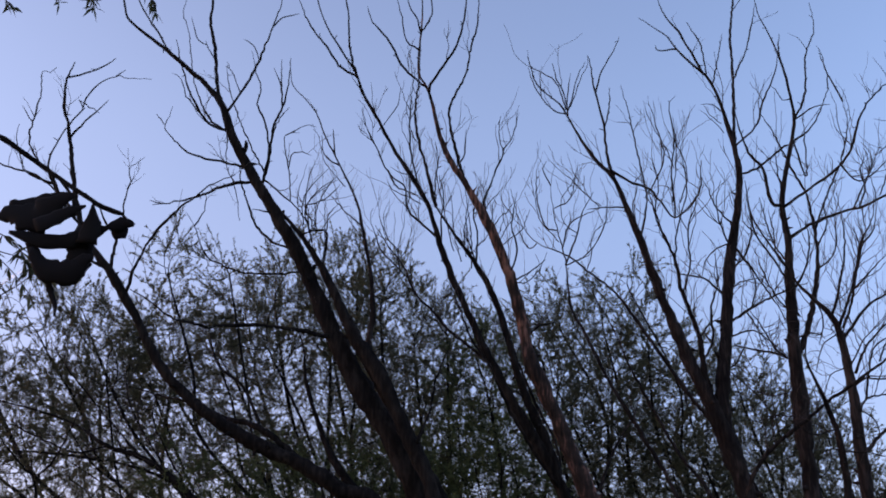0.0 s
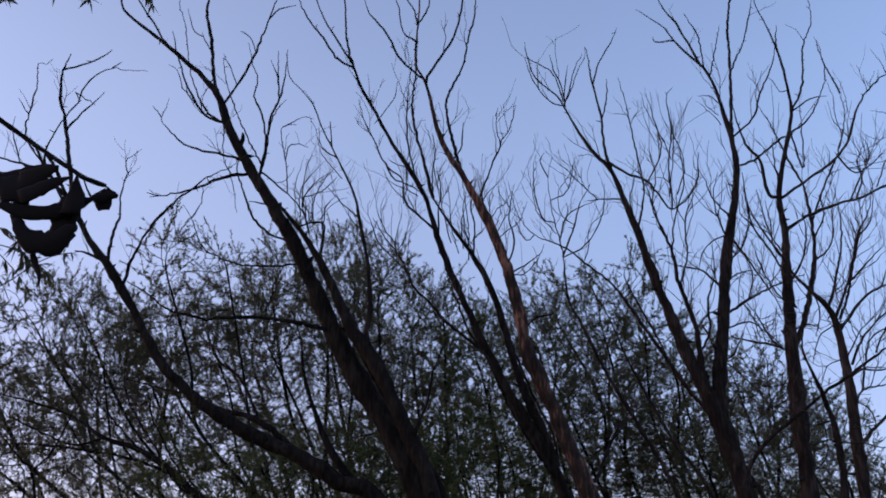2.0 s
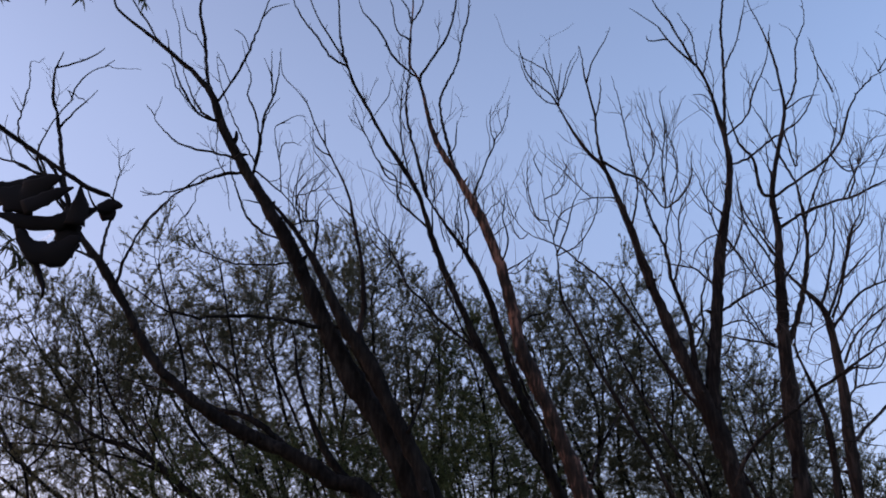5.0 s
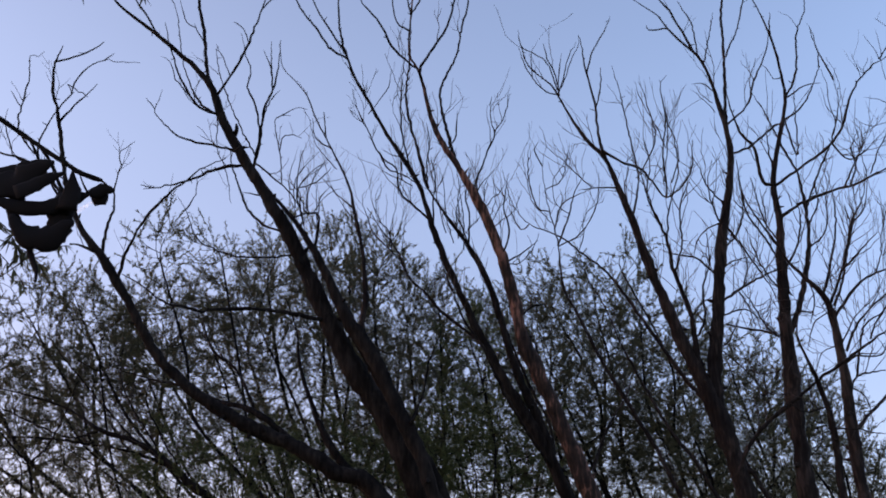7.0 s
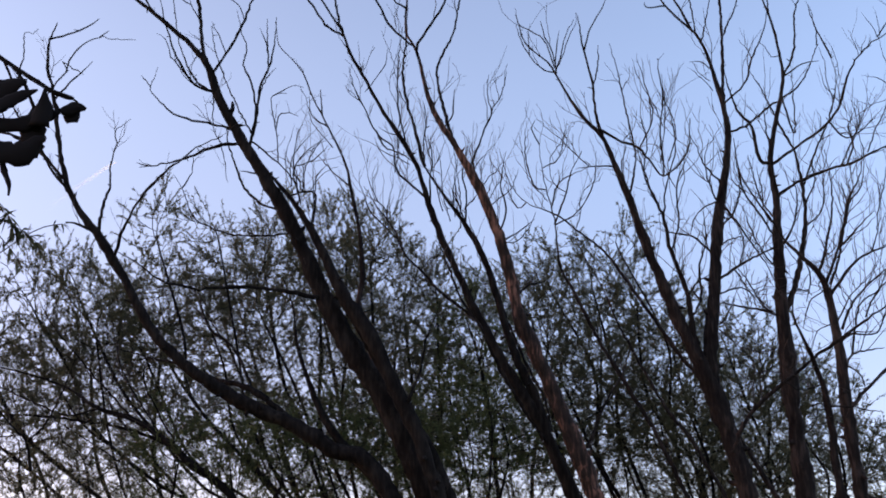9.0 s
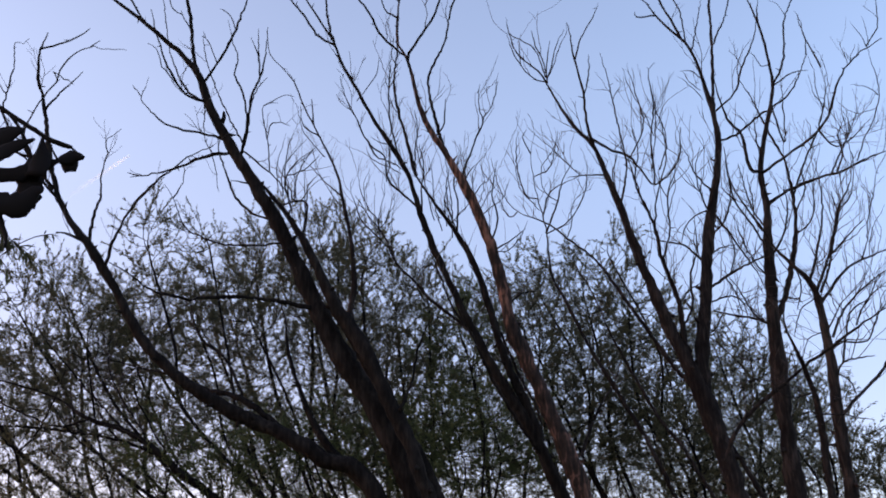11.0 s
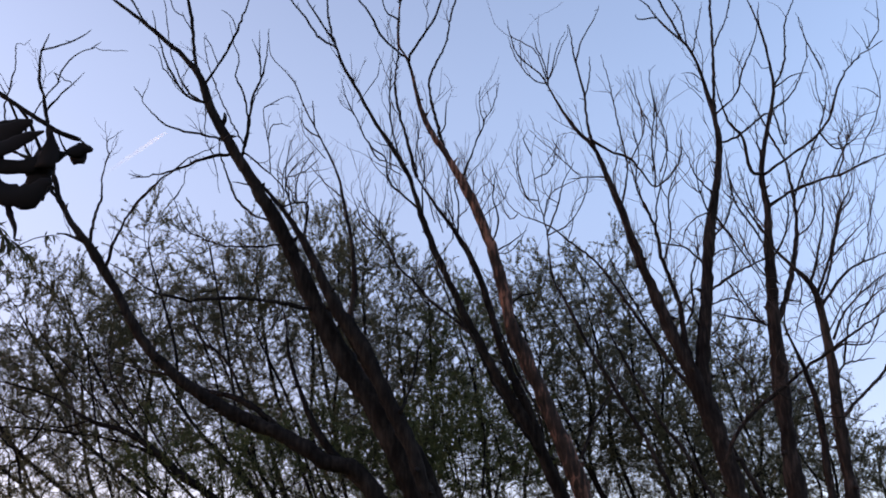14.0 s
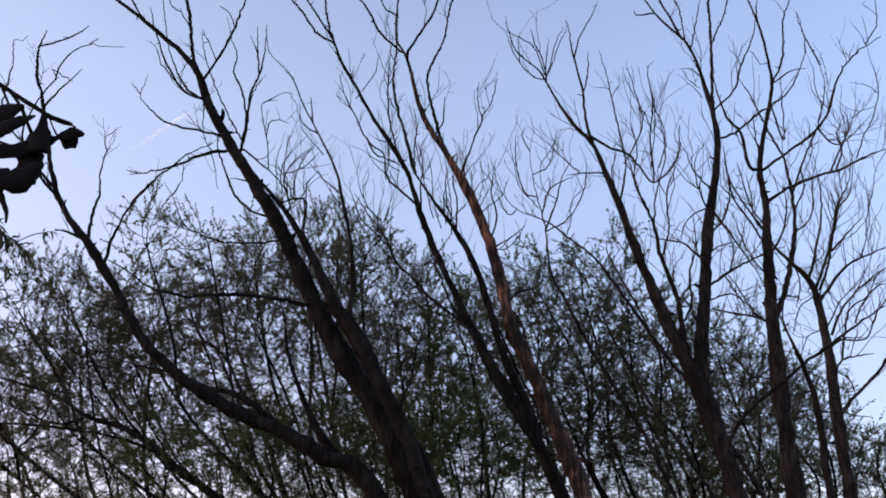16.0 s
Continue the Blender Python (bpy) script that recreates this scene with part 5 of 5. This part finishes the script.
# ---------------------------------------------------------------- foreground willow, its sprays hang into view
def foreground():
    root = new("young_willow")
    root.location = (-2.3, 1.6, 0)
    tagged(root, "young willow with drooping sprays of narrow leaves", "tree")
    t = Shape()
    trunk = spline([(-2.3, 1.6, -0.1), (-2.22, 1.63, 1.6), (-2.25, 1.6, 3.22), (-2.3, 2.1, 4.0), (-2.85, 2.90, 4.42), (-2.18, 2.90, 4.39), (-1.50, 2.90, 4.31), (-0.99, 2.90, 4.28)], 0.1)
    t.tube(trunk, np.linspace(0.06, 0.006, len(trunk)), 9, 0.04)
    part("trunk", t, BARK_SILHOUETTE, root)
    twigs, crown, bases, ways, sizes = Shape(), Shape(), [], [], []

    def spray(points, thick, leaves, first=0.4, size=1.0):
        p = spline(points, 0.04)
        twigs.tube(p, np.linspace(thick, 0.0018, len(p)), 4)
        k = RNG.integers(int(len(p) * first), len(p), int(leaves * 2.6))
        bases.append(p[k])
        ways.append(np.gradient(p, axis=0)[k])
        sizes.append(np.full(len(k), size))

    spray([(-3.05, 2.90, 3.75), (-2.09, 2.90, 3.19), (-1.70, 2.90, 3.02), (-1.49, 2.90, 2.89), (-1.36, 2.90, 2.77), (-1.31, 2.90, 2.70)], 0.0030, 26)
    spray([(-2.07, 2.90, 3.12), (-1.75, 2.90, 2.98), (-1.57, 2.90, 2.89), (-1.43, 2.90, 2.77), (-1.38, 2.90, 2.69)], 0.0030, 16)
    spray([(-1.70, 2.90, 3.02), (-1.54, 2.90, 2.98), (-1.42, 2.90, 2.92), (-1.36, 2.90, 2.85), (-1.34, 2.90, 2.79)], 0.0024, 14)
    spray([(-1.53, 2.90, 2.73), (-1.42, 2.90, 2.73), (-1.33, 2.90, 2.80), (-1.26, 2.90, 2.84), (-1.20, 2.90, 2.85)], 0.0024, 7, 0.86, 0.6)
    spray([(-1.49, 2.90, 2.89), (-1.41, 2.90, 2.87), (-1.33, 2.90, 2.83), (-1.28, 2.90, 2.79)], 0.0018, 12)
    spray([(-1.72, 2.90, 4.09), (-1.58, 2.90, 4.03), (-1.48, 2.90, 3.98), (-1.42, 2.90, 3.89)], 0.0024, 10)
    spray([(-1.51, 2.90, 4.11), (-1.39, 2.90, 4.01), (-1.31, 2.90, 3.93), (-1.29, 2.90, 3.87)], 0.0024, 10)
    spray([(-1.26, 2.90, 4.14), (-1.14, 2.90, 4.01), (-1.08, 2.90, 3.91), (-1.06, 2.90, 3.85)], 0.0024, 10)
    spray([(-1.84, 2.90, 4.06), (-1.70, 2.90, 3.98), (-1.62, 2.90, 3.90), (-1.59, 2.90, 3.87)], 0.0024, 8)
    base, way = np.concatenate(bases), np.concatenate(ways)
    way /= np.linalg.norm(way, axis=1)[:, None]
    n = len(base)
    way = way * 0.5 + RNG.normal(0, 0.5, (n, 3)) + np.array([0, 0, -0.35])
    way /= np.linalg.norm(way, axis=1)[:, None]
    side = np.cross(way, RNG.normal(0, 1, (n, 3)))
    side /= np.linalg.norm(side, axis=1)[:, None]
    crown.blades(base, way, side, RNG.uniform(0.036, 0.068, n) * np.concatenate(sizes), RNG.uniform(0.008, 0.014, n) * np.concatenate(sizes))
    part("spray", twigs, TWIG, root)
    tagged(part("foliage", crown, NEAR_LEAF, root, smooth=False), kind="stuff")


foreground()


# ---------------------------------------------------------------- near twig with withered leaves
def withered_leaf(parent, rib, widths, cup=0.25, label="", name="leaf"):
    """A thick curled leaf: a blade along its rib, cupped across, with a ragged edge."""
    p = spline(rib, 0.008)
    n, m = len(p), 9
    t = np.gradient(p, axis=0)
    t /= np.linalg.norm(t, axis=1)[:, None]
    side = np.cross(t, np.array([0, 1.0, 0]))
    side /= np.linalg.norm(side, axis=1)[:, None]
    face = np.cross(side, t)
    w = np.interp(np.linspace(0, 1, n), np.linspace(0, 1, len(widths)), widths)
    w = w * (1 + RNG.normal(0, 0.08, n) + 0.12 * np.sin(np.linspace(0, 23, n) + RNG.uniform(0, 6))) + 0.0006
    u = np.linspace(-1, 1, m)
    wave = np.sin(np.linspace(0, 7, n))[:, None] * 0.12
    layer = p[:, None] + side[:, None] * (u[None, :, None] * w[:, None, None]) \
        + face[:, None] * ((cup * u ** 2)[None, :, None] + (wave * u)[..., None]) * w[:, None, None]
    thick = 0.0012
    front, back = layer + face[:, None] * thick, layer - face[:, None] * thick
    s = Shape()
    i, j = np.meshgrid(np.arange(n - 1), np.arange(m - 1), indexing="ij")
    q = np.stack([i * m + j, i * m + j + 1, (i + 1) * m + j + 1, (i + 1) * m + j], -1)
    o = n * m
    rim = np.concatenate([np.arange(m), np.arange(1, n) * m + m - 1, np.arange(m - 2, -1, -1) + (n - 1) * m, np.arange(n - 2, 0, -1) * m])
    nx = np.roll(rim, -1)
    faces = np.concatenate([q.reshape(-1, 4), q.reshape(-1, 4)[:, ::-1] + o, np.stack([nx, rim, rim + o, nx + o], -1)])
    s.add(np.concatenate([front.reshape(-1, 3), back.reshape(-1, 3)]), faces)
    return part(name, s, DRY_SILHOUETTE, parent, label)


def near_twig():
    root = new("withered_twig")
    tagged(root, "twig with large withered curled leaves, darkened to a silhouette", "twig")
    s = Shape()
    p = spline([(-2.263, 1.600, 3.231), (-1.843, 1.600, 3.032), (-1.375, 1.600, 2.814), (-1.086, 1.600, 2.652), (-0.917, 1.600, 2.581), (-0.846, 1.600, 2.547), (-0.796, 1.600, 2.513), (-0.736, 1.600, 2.470), (-0.676, 1.600, 2.428), (-0.630, 1.600, 2.399), (-0.591, 1.600, 2.383)], 0.012)
    s.tube(p, np.linspace(0.0113, 0.0041, len(p)) * (1 + RNG.normal(0, 0.08, len(p))), 7, 0.05)
    part("twig", s, BARK_SILHOUETTE, root)
    s = Shape()
    p = spline([(-0.665, 1.600, 2.423), (-0.641, 1.600, 2.403), (-0.619, 1.600, 2.393), (-0.595, 1.600, 2.384)], 0.012)
    s.tube(p, np.linspace(0.0041, 0.0051, len(p)) * (1 + RNG.normal(0, 0.08, len(p))), 7, 0.05)
    part("twig", s, BARK_SILHOUETTE, root)
    s = Shape()
    p = spline([(-0.634, 1.600, 2.399), (-0.624, 1.600, 2.376), (-0.612, 1.600, 2.356)], 0.012)
    s.tube(p, np.linspace(0.0015, 0.0021, len(p)) * (1 + RNG.normal(0, 0.08, len(p))), 7, 0.05)
    part("petiole", s, BARK_SILHOUETTE, root)
    s = Shape()
    p = spline([(-0.595, 1.600, 2.384), (-0.583, 1.600, 2.376), (-0.578, 1.600, 2.364)], 0.012)
    s.tube(p, np.linspace(0.0021, 0.0021, len(p)) * (1 + RNG.normal(0, 0.08, len(p))), 7, 0.05)
    part("petiole", s, BARK_SILHOUETTE, root)
    s = Shape()
    p = spline([(-0.676, 1.600, 2.428), (-0.650, 1.600, 2.414), (-0.645, 1.600, 2.399)], 0.012)
    s.tube(p, np.linspace(0.0021, 0.0021, len(p)) * (1 + RNG.normal(0, 0.08, len(p))), 7, 0.05)
    part("petiole", s, BARK_SILHOUETTE, root)
    s = Shape()
    p = spline([(-0.736, 1.600, 2.470), (-0.723, 1.600, 2.446), (-0.712, 1.600, 2.423)], 0.012)
    s.tube(p, np.linspace(0.0026, 0.0026, len(p)) * (1 + RNG.normal(0, 0.08, len(p))), 7, 0.05)
    part("petiole", s, BARK_SILHOUETTE, root)
    s = Shape()
    p = spline([(-0.717, 1.600, 2.455), (-0.691, 1.600, 2.423), (-0.668, 1.600, 2.376), (-0.655, 1.600, 2.353)], 0.012)
    s.tube(p, np.linspace(0.0026, 0.0041, len(p)) * (1 + RNG.normal(0, 0.08, len(p))), 7, 0.05)
    part("petiole", s, BARK_SILHOUETTE, root)
    # leaf colour is near black to hold the silhouette, not the dry leaf's own tone
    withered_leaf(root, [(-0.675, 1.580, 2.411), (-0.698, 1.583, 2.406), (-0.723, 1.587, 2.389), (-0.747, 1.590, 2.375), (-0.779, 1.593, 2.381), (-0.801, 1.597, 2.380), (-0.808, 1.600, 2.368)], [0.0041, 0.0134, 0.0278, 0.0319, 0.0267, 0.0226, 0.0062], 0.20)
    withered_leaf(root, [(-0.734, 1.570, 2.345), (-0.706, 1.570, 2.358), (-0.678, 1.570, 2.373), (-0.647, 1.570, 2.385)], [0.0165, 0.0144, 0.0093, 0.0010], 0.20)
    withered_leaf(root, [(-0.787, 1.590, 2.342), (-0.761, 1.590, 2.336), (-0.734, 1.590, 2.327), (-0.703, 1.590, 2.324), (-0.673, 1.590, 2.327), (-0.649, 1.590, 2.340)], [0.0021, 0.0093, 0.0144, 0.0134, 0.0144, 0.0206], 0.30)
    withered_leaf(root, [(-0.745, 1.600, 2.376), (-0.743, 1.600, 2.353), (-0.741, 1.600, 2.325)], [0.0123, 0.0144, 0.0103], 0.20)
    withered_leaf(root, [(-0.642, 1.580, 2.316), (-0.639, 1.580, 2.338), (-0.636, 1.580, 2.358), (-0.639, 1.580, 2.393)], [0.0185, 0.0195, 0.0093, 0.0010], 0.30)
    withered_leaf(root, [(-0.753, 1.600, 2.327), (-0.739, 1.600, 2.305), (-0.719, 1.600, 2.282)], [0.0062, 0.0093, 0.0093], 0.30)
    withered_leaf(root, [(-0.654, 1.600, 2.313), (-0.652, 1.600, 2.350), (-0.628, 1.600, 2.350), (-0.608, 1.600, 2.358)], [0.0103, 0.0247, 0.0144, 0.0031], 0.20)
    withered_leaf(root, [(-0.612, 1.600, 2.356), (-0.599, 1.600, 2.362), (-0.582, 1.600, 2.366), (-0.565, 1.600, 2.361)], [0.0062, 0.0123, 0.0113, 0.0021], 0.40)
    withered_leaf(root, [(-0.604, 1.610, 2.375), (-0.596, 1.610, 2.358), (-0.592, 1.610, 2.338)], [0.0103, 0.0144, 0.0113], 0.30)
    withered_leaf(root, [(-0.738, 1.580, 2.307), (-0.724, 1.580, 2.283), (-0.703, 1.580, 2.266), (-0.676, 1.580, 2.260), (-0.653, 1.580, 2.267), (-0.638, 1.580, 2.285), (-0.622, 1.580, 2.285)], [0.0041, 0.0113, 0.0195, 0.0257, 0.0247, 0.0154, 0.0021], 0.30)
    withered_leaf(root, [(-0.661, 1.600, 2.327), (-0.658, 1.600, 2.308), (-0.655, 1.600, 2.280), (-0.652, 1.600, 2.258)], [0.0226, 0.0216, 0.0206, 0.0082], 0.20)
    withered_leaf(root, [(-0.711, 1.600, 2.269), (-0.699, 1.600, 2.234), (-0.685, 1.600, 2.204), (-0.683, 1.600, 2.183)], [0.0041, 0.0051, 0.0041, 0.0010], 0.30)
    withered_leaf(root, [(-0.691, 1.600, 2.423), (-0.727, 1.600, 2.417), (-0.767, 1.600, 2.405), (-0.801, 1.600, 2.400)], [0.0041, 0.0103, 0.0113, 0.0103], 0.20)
    return root


twig_thing = near_twig()


# ---------------------------------------------------------------- contrail
def contrail():
    """A thin streak of ice cloud behind a far aircraft, along its own x axis; it thins towards its old end."""
    m, nt, bsdf = shader("contrail_ice", 1.0)
    bsdf.inputs["Base Color"].default_value = (0.9, 0.88, 0.88, 1)
    co, sep = nt.nodes.new("ShaderNodeTexCoord"), nt.nodes.new("ShaderNodeSeparateXYZ")
    nt.links.new(co.outputs["Generated"], sep.inputs[0])
    fade = nt.nodes.new("ShaderNodeMath")
    fade.operation, fade.inputs[1].default_value = "POWER", 1.6
    nt.links.new(sep.outputs[0], fade.inputs[0])
    amount, puffs = nt.nodes.new("ShaderNodeMath"), nt.nodes.new("ShaderNodeMapRange")
    amount.operation = "MULTIPLY"
    puffs.inputs["From Min"].default_value, puffs.inputs["From Max"].default_value = 0.2, 0.7
    puffs.inputs["To Max"].default_value = 0.26
    nt.links.new(noise_tex(nt, 0.12, 4), puffs.inputs["Value"])
    nt.links.new(fade.outputs[0], amount.inputs[0])
    nt.links.new(puffs.outputs["Result"], amount.inputs[1])
    clear, glow, mx = nt.nodes.new("ShaderNodeBsdfTransparent"), nt.nodes.new("ShaderNodeBsdfTranslucent"), nt.nodes.new("ShaderNodeMixShader")
    glow.inputs["Color"].default_value = (0.95, 0.93, 0.93, 1)
    add = nt.nodes.new("ShaderNodeAddShader")
    nt.links.new(bsdf.outputs[0], add.inputs[0])
    nt.links.new(glow.outputs[0], add.inputs[1])
    nt.links.new(amount.outputs[0], mx.inputs[0])
    nt.links.new(clear.outputs[0], mx.inputs[1])
    nt.links.new(add.outputs[0], mx.inputs[2])
    nt.links.new(mx.outputs[0], nt.nodes["Material Output"].inputs["Surface"])
    s = Shape()
    x = np.linspace(-150, 0, 60)
    for off in (-1.7, 1.7):
        s.tube(np.column_stack([x, np.zeros(60), off + 0.35 * np.sin(x * 0.23 + off)]), np.interp(x, [-150, -20, 0], [2.2, 1.3, 0.5]), 8, 0.12)
    me = s.mesh("contrail")
    me.materials.append(m)
    ob = new("contrail", me)
    return tagged(ob, "thin white contrail across the clear sky", "contrail")


streak = contrail()


# ---------------------------------------------------------------- what moves
def motions():
    sway = [
        (0.0, 0.0000, 0.0000, 0.0000),
        (0.5, -0.0054, 0.0000, 0.0074),
        (1.0, -0.0151, 0.0000, 0.0153),
        (1.5, -0.0269, 0.0000, 0.0307),
        (2.0, -0.0299, 0.0000, 0.0424),
        (2.5, -0.0324, 0.0000, 0.0429),
        (3.0, -0.0205, 0.0000, 0.0343),
        (3.5, -0.0035, 0.0000, 0.0284),
        (4.0, -0.0046, 0.0000, 0.0231),
        (6.5, -0.0152, 0.0000, 0.0174),
        (7.0, -0.0245, 0.0000, 0.0373),
        (7.5, -0.0350, 0.0000, 0.0781),
        (8.0, -0.0586, 0.0000, 0.1221),
        (8.5, -0.0794, 0.0000, 0.1564),
        (8.7, -0.0863, 0.0000, 0.1683),
        (11.0, -0.0606, 0.0000, 0.0814),
        (11.5, -0.0625, 0.0000, 0.0913),
        (12.0, -0.0617, 0.0000, 0.0976),
        (12.5, -0.0566, 0.0000, 0.0906),
        (13.0, -0.0479, 0.0000, 0.0848),
        (13.5, -0.0490, 0.0000, 0.0883),
        (14.0, -0.0488, 0.0000, 0.0998),
        (14.5, -0.0538, 0.0000, 0.1239),
        (15.0, -0.0498, 0.0000, 0.1588),
        (15.5, -0.0627, 0.0000, 0.1463),
        (16.0, -0.0641, 0.0000, 0.1247),
    ]
    walk(twig_thing, [(t, pose(x, y, z)) for t, x, y, z in sway])
    flight = [
        (0.0, -705.8, 1500.0, 632.0),
        (4.0, -635.9, 1500.0, 690.1),
        (8.0, -563.9, 1500.0, 749.9),
        (12.0, -489.8, 1500.0, 811.6),
        (16.0, -413.4, 1500.0, 875.1),
    ]
    walk(streak, [(t, pose(x, y, z, 0, -STREAK_RISE, 0)) for t, x, y, z in flight])


STREAK_RISE = 39.7
motions()
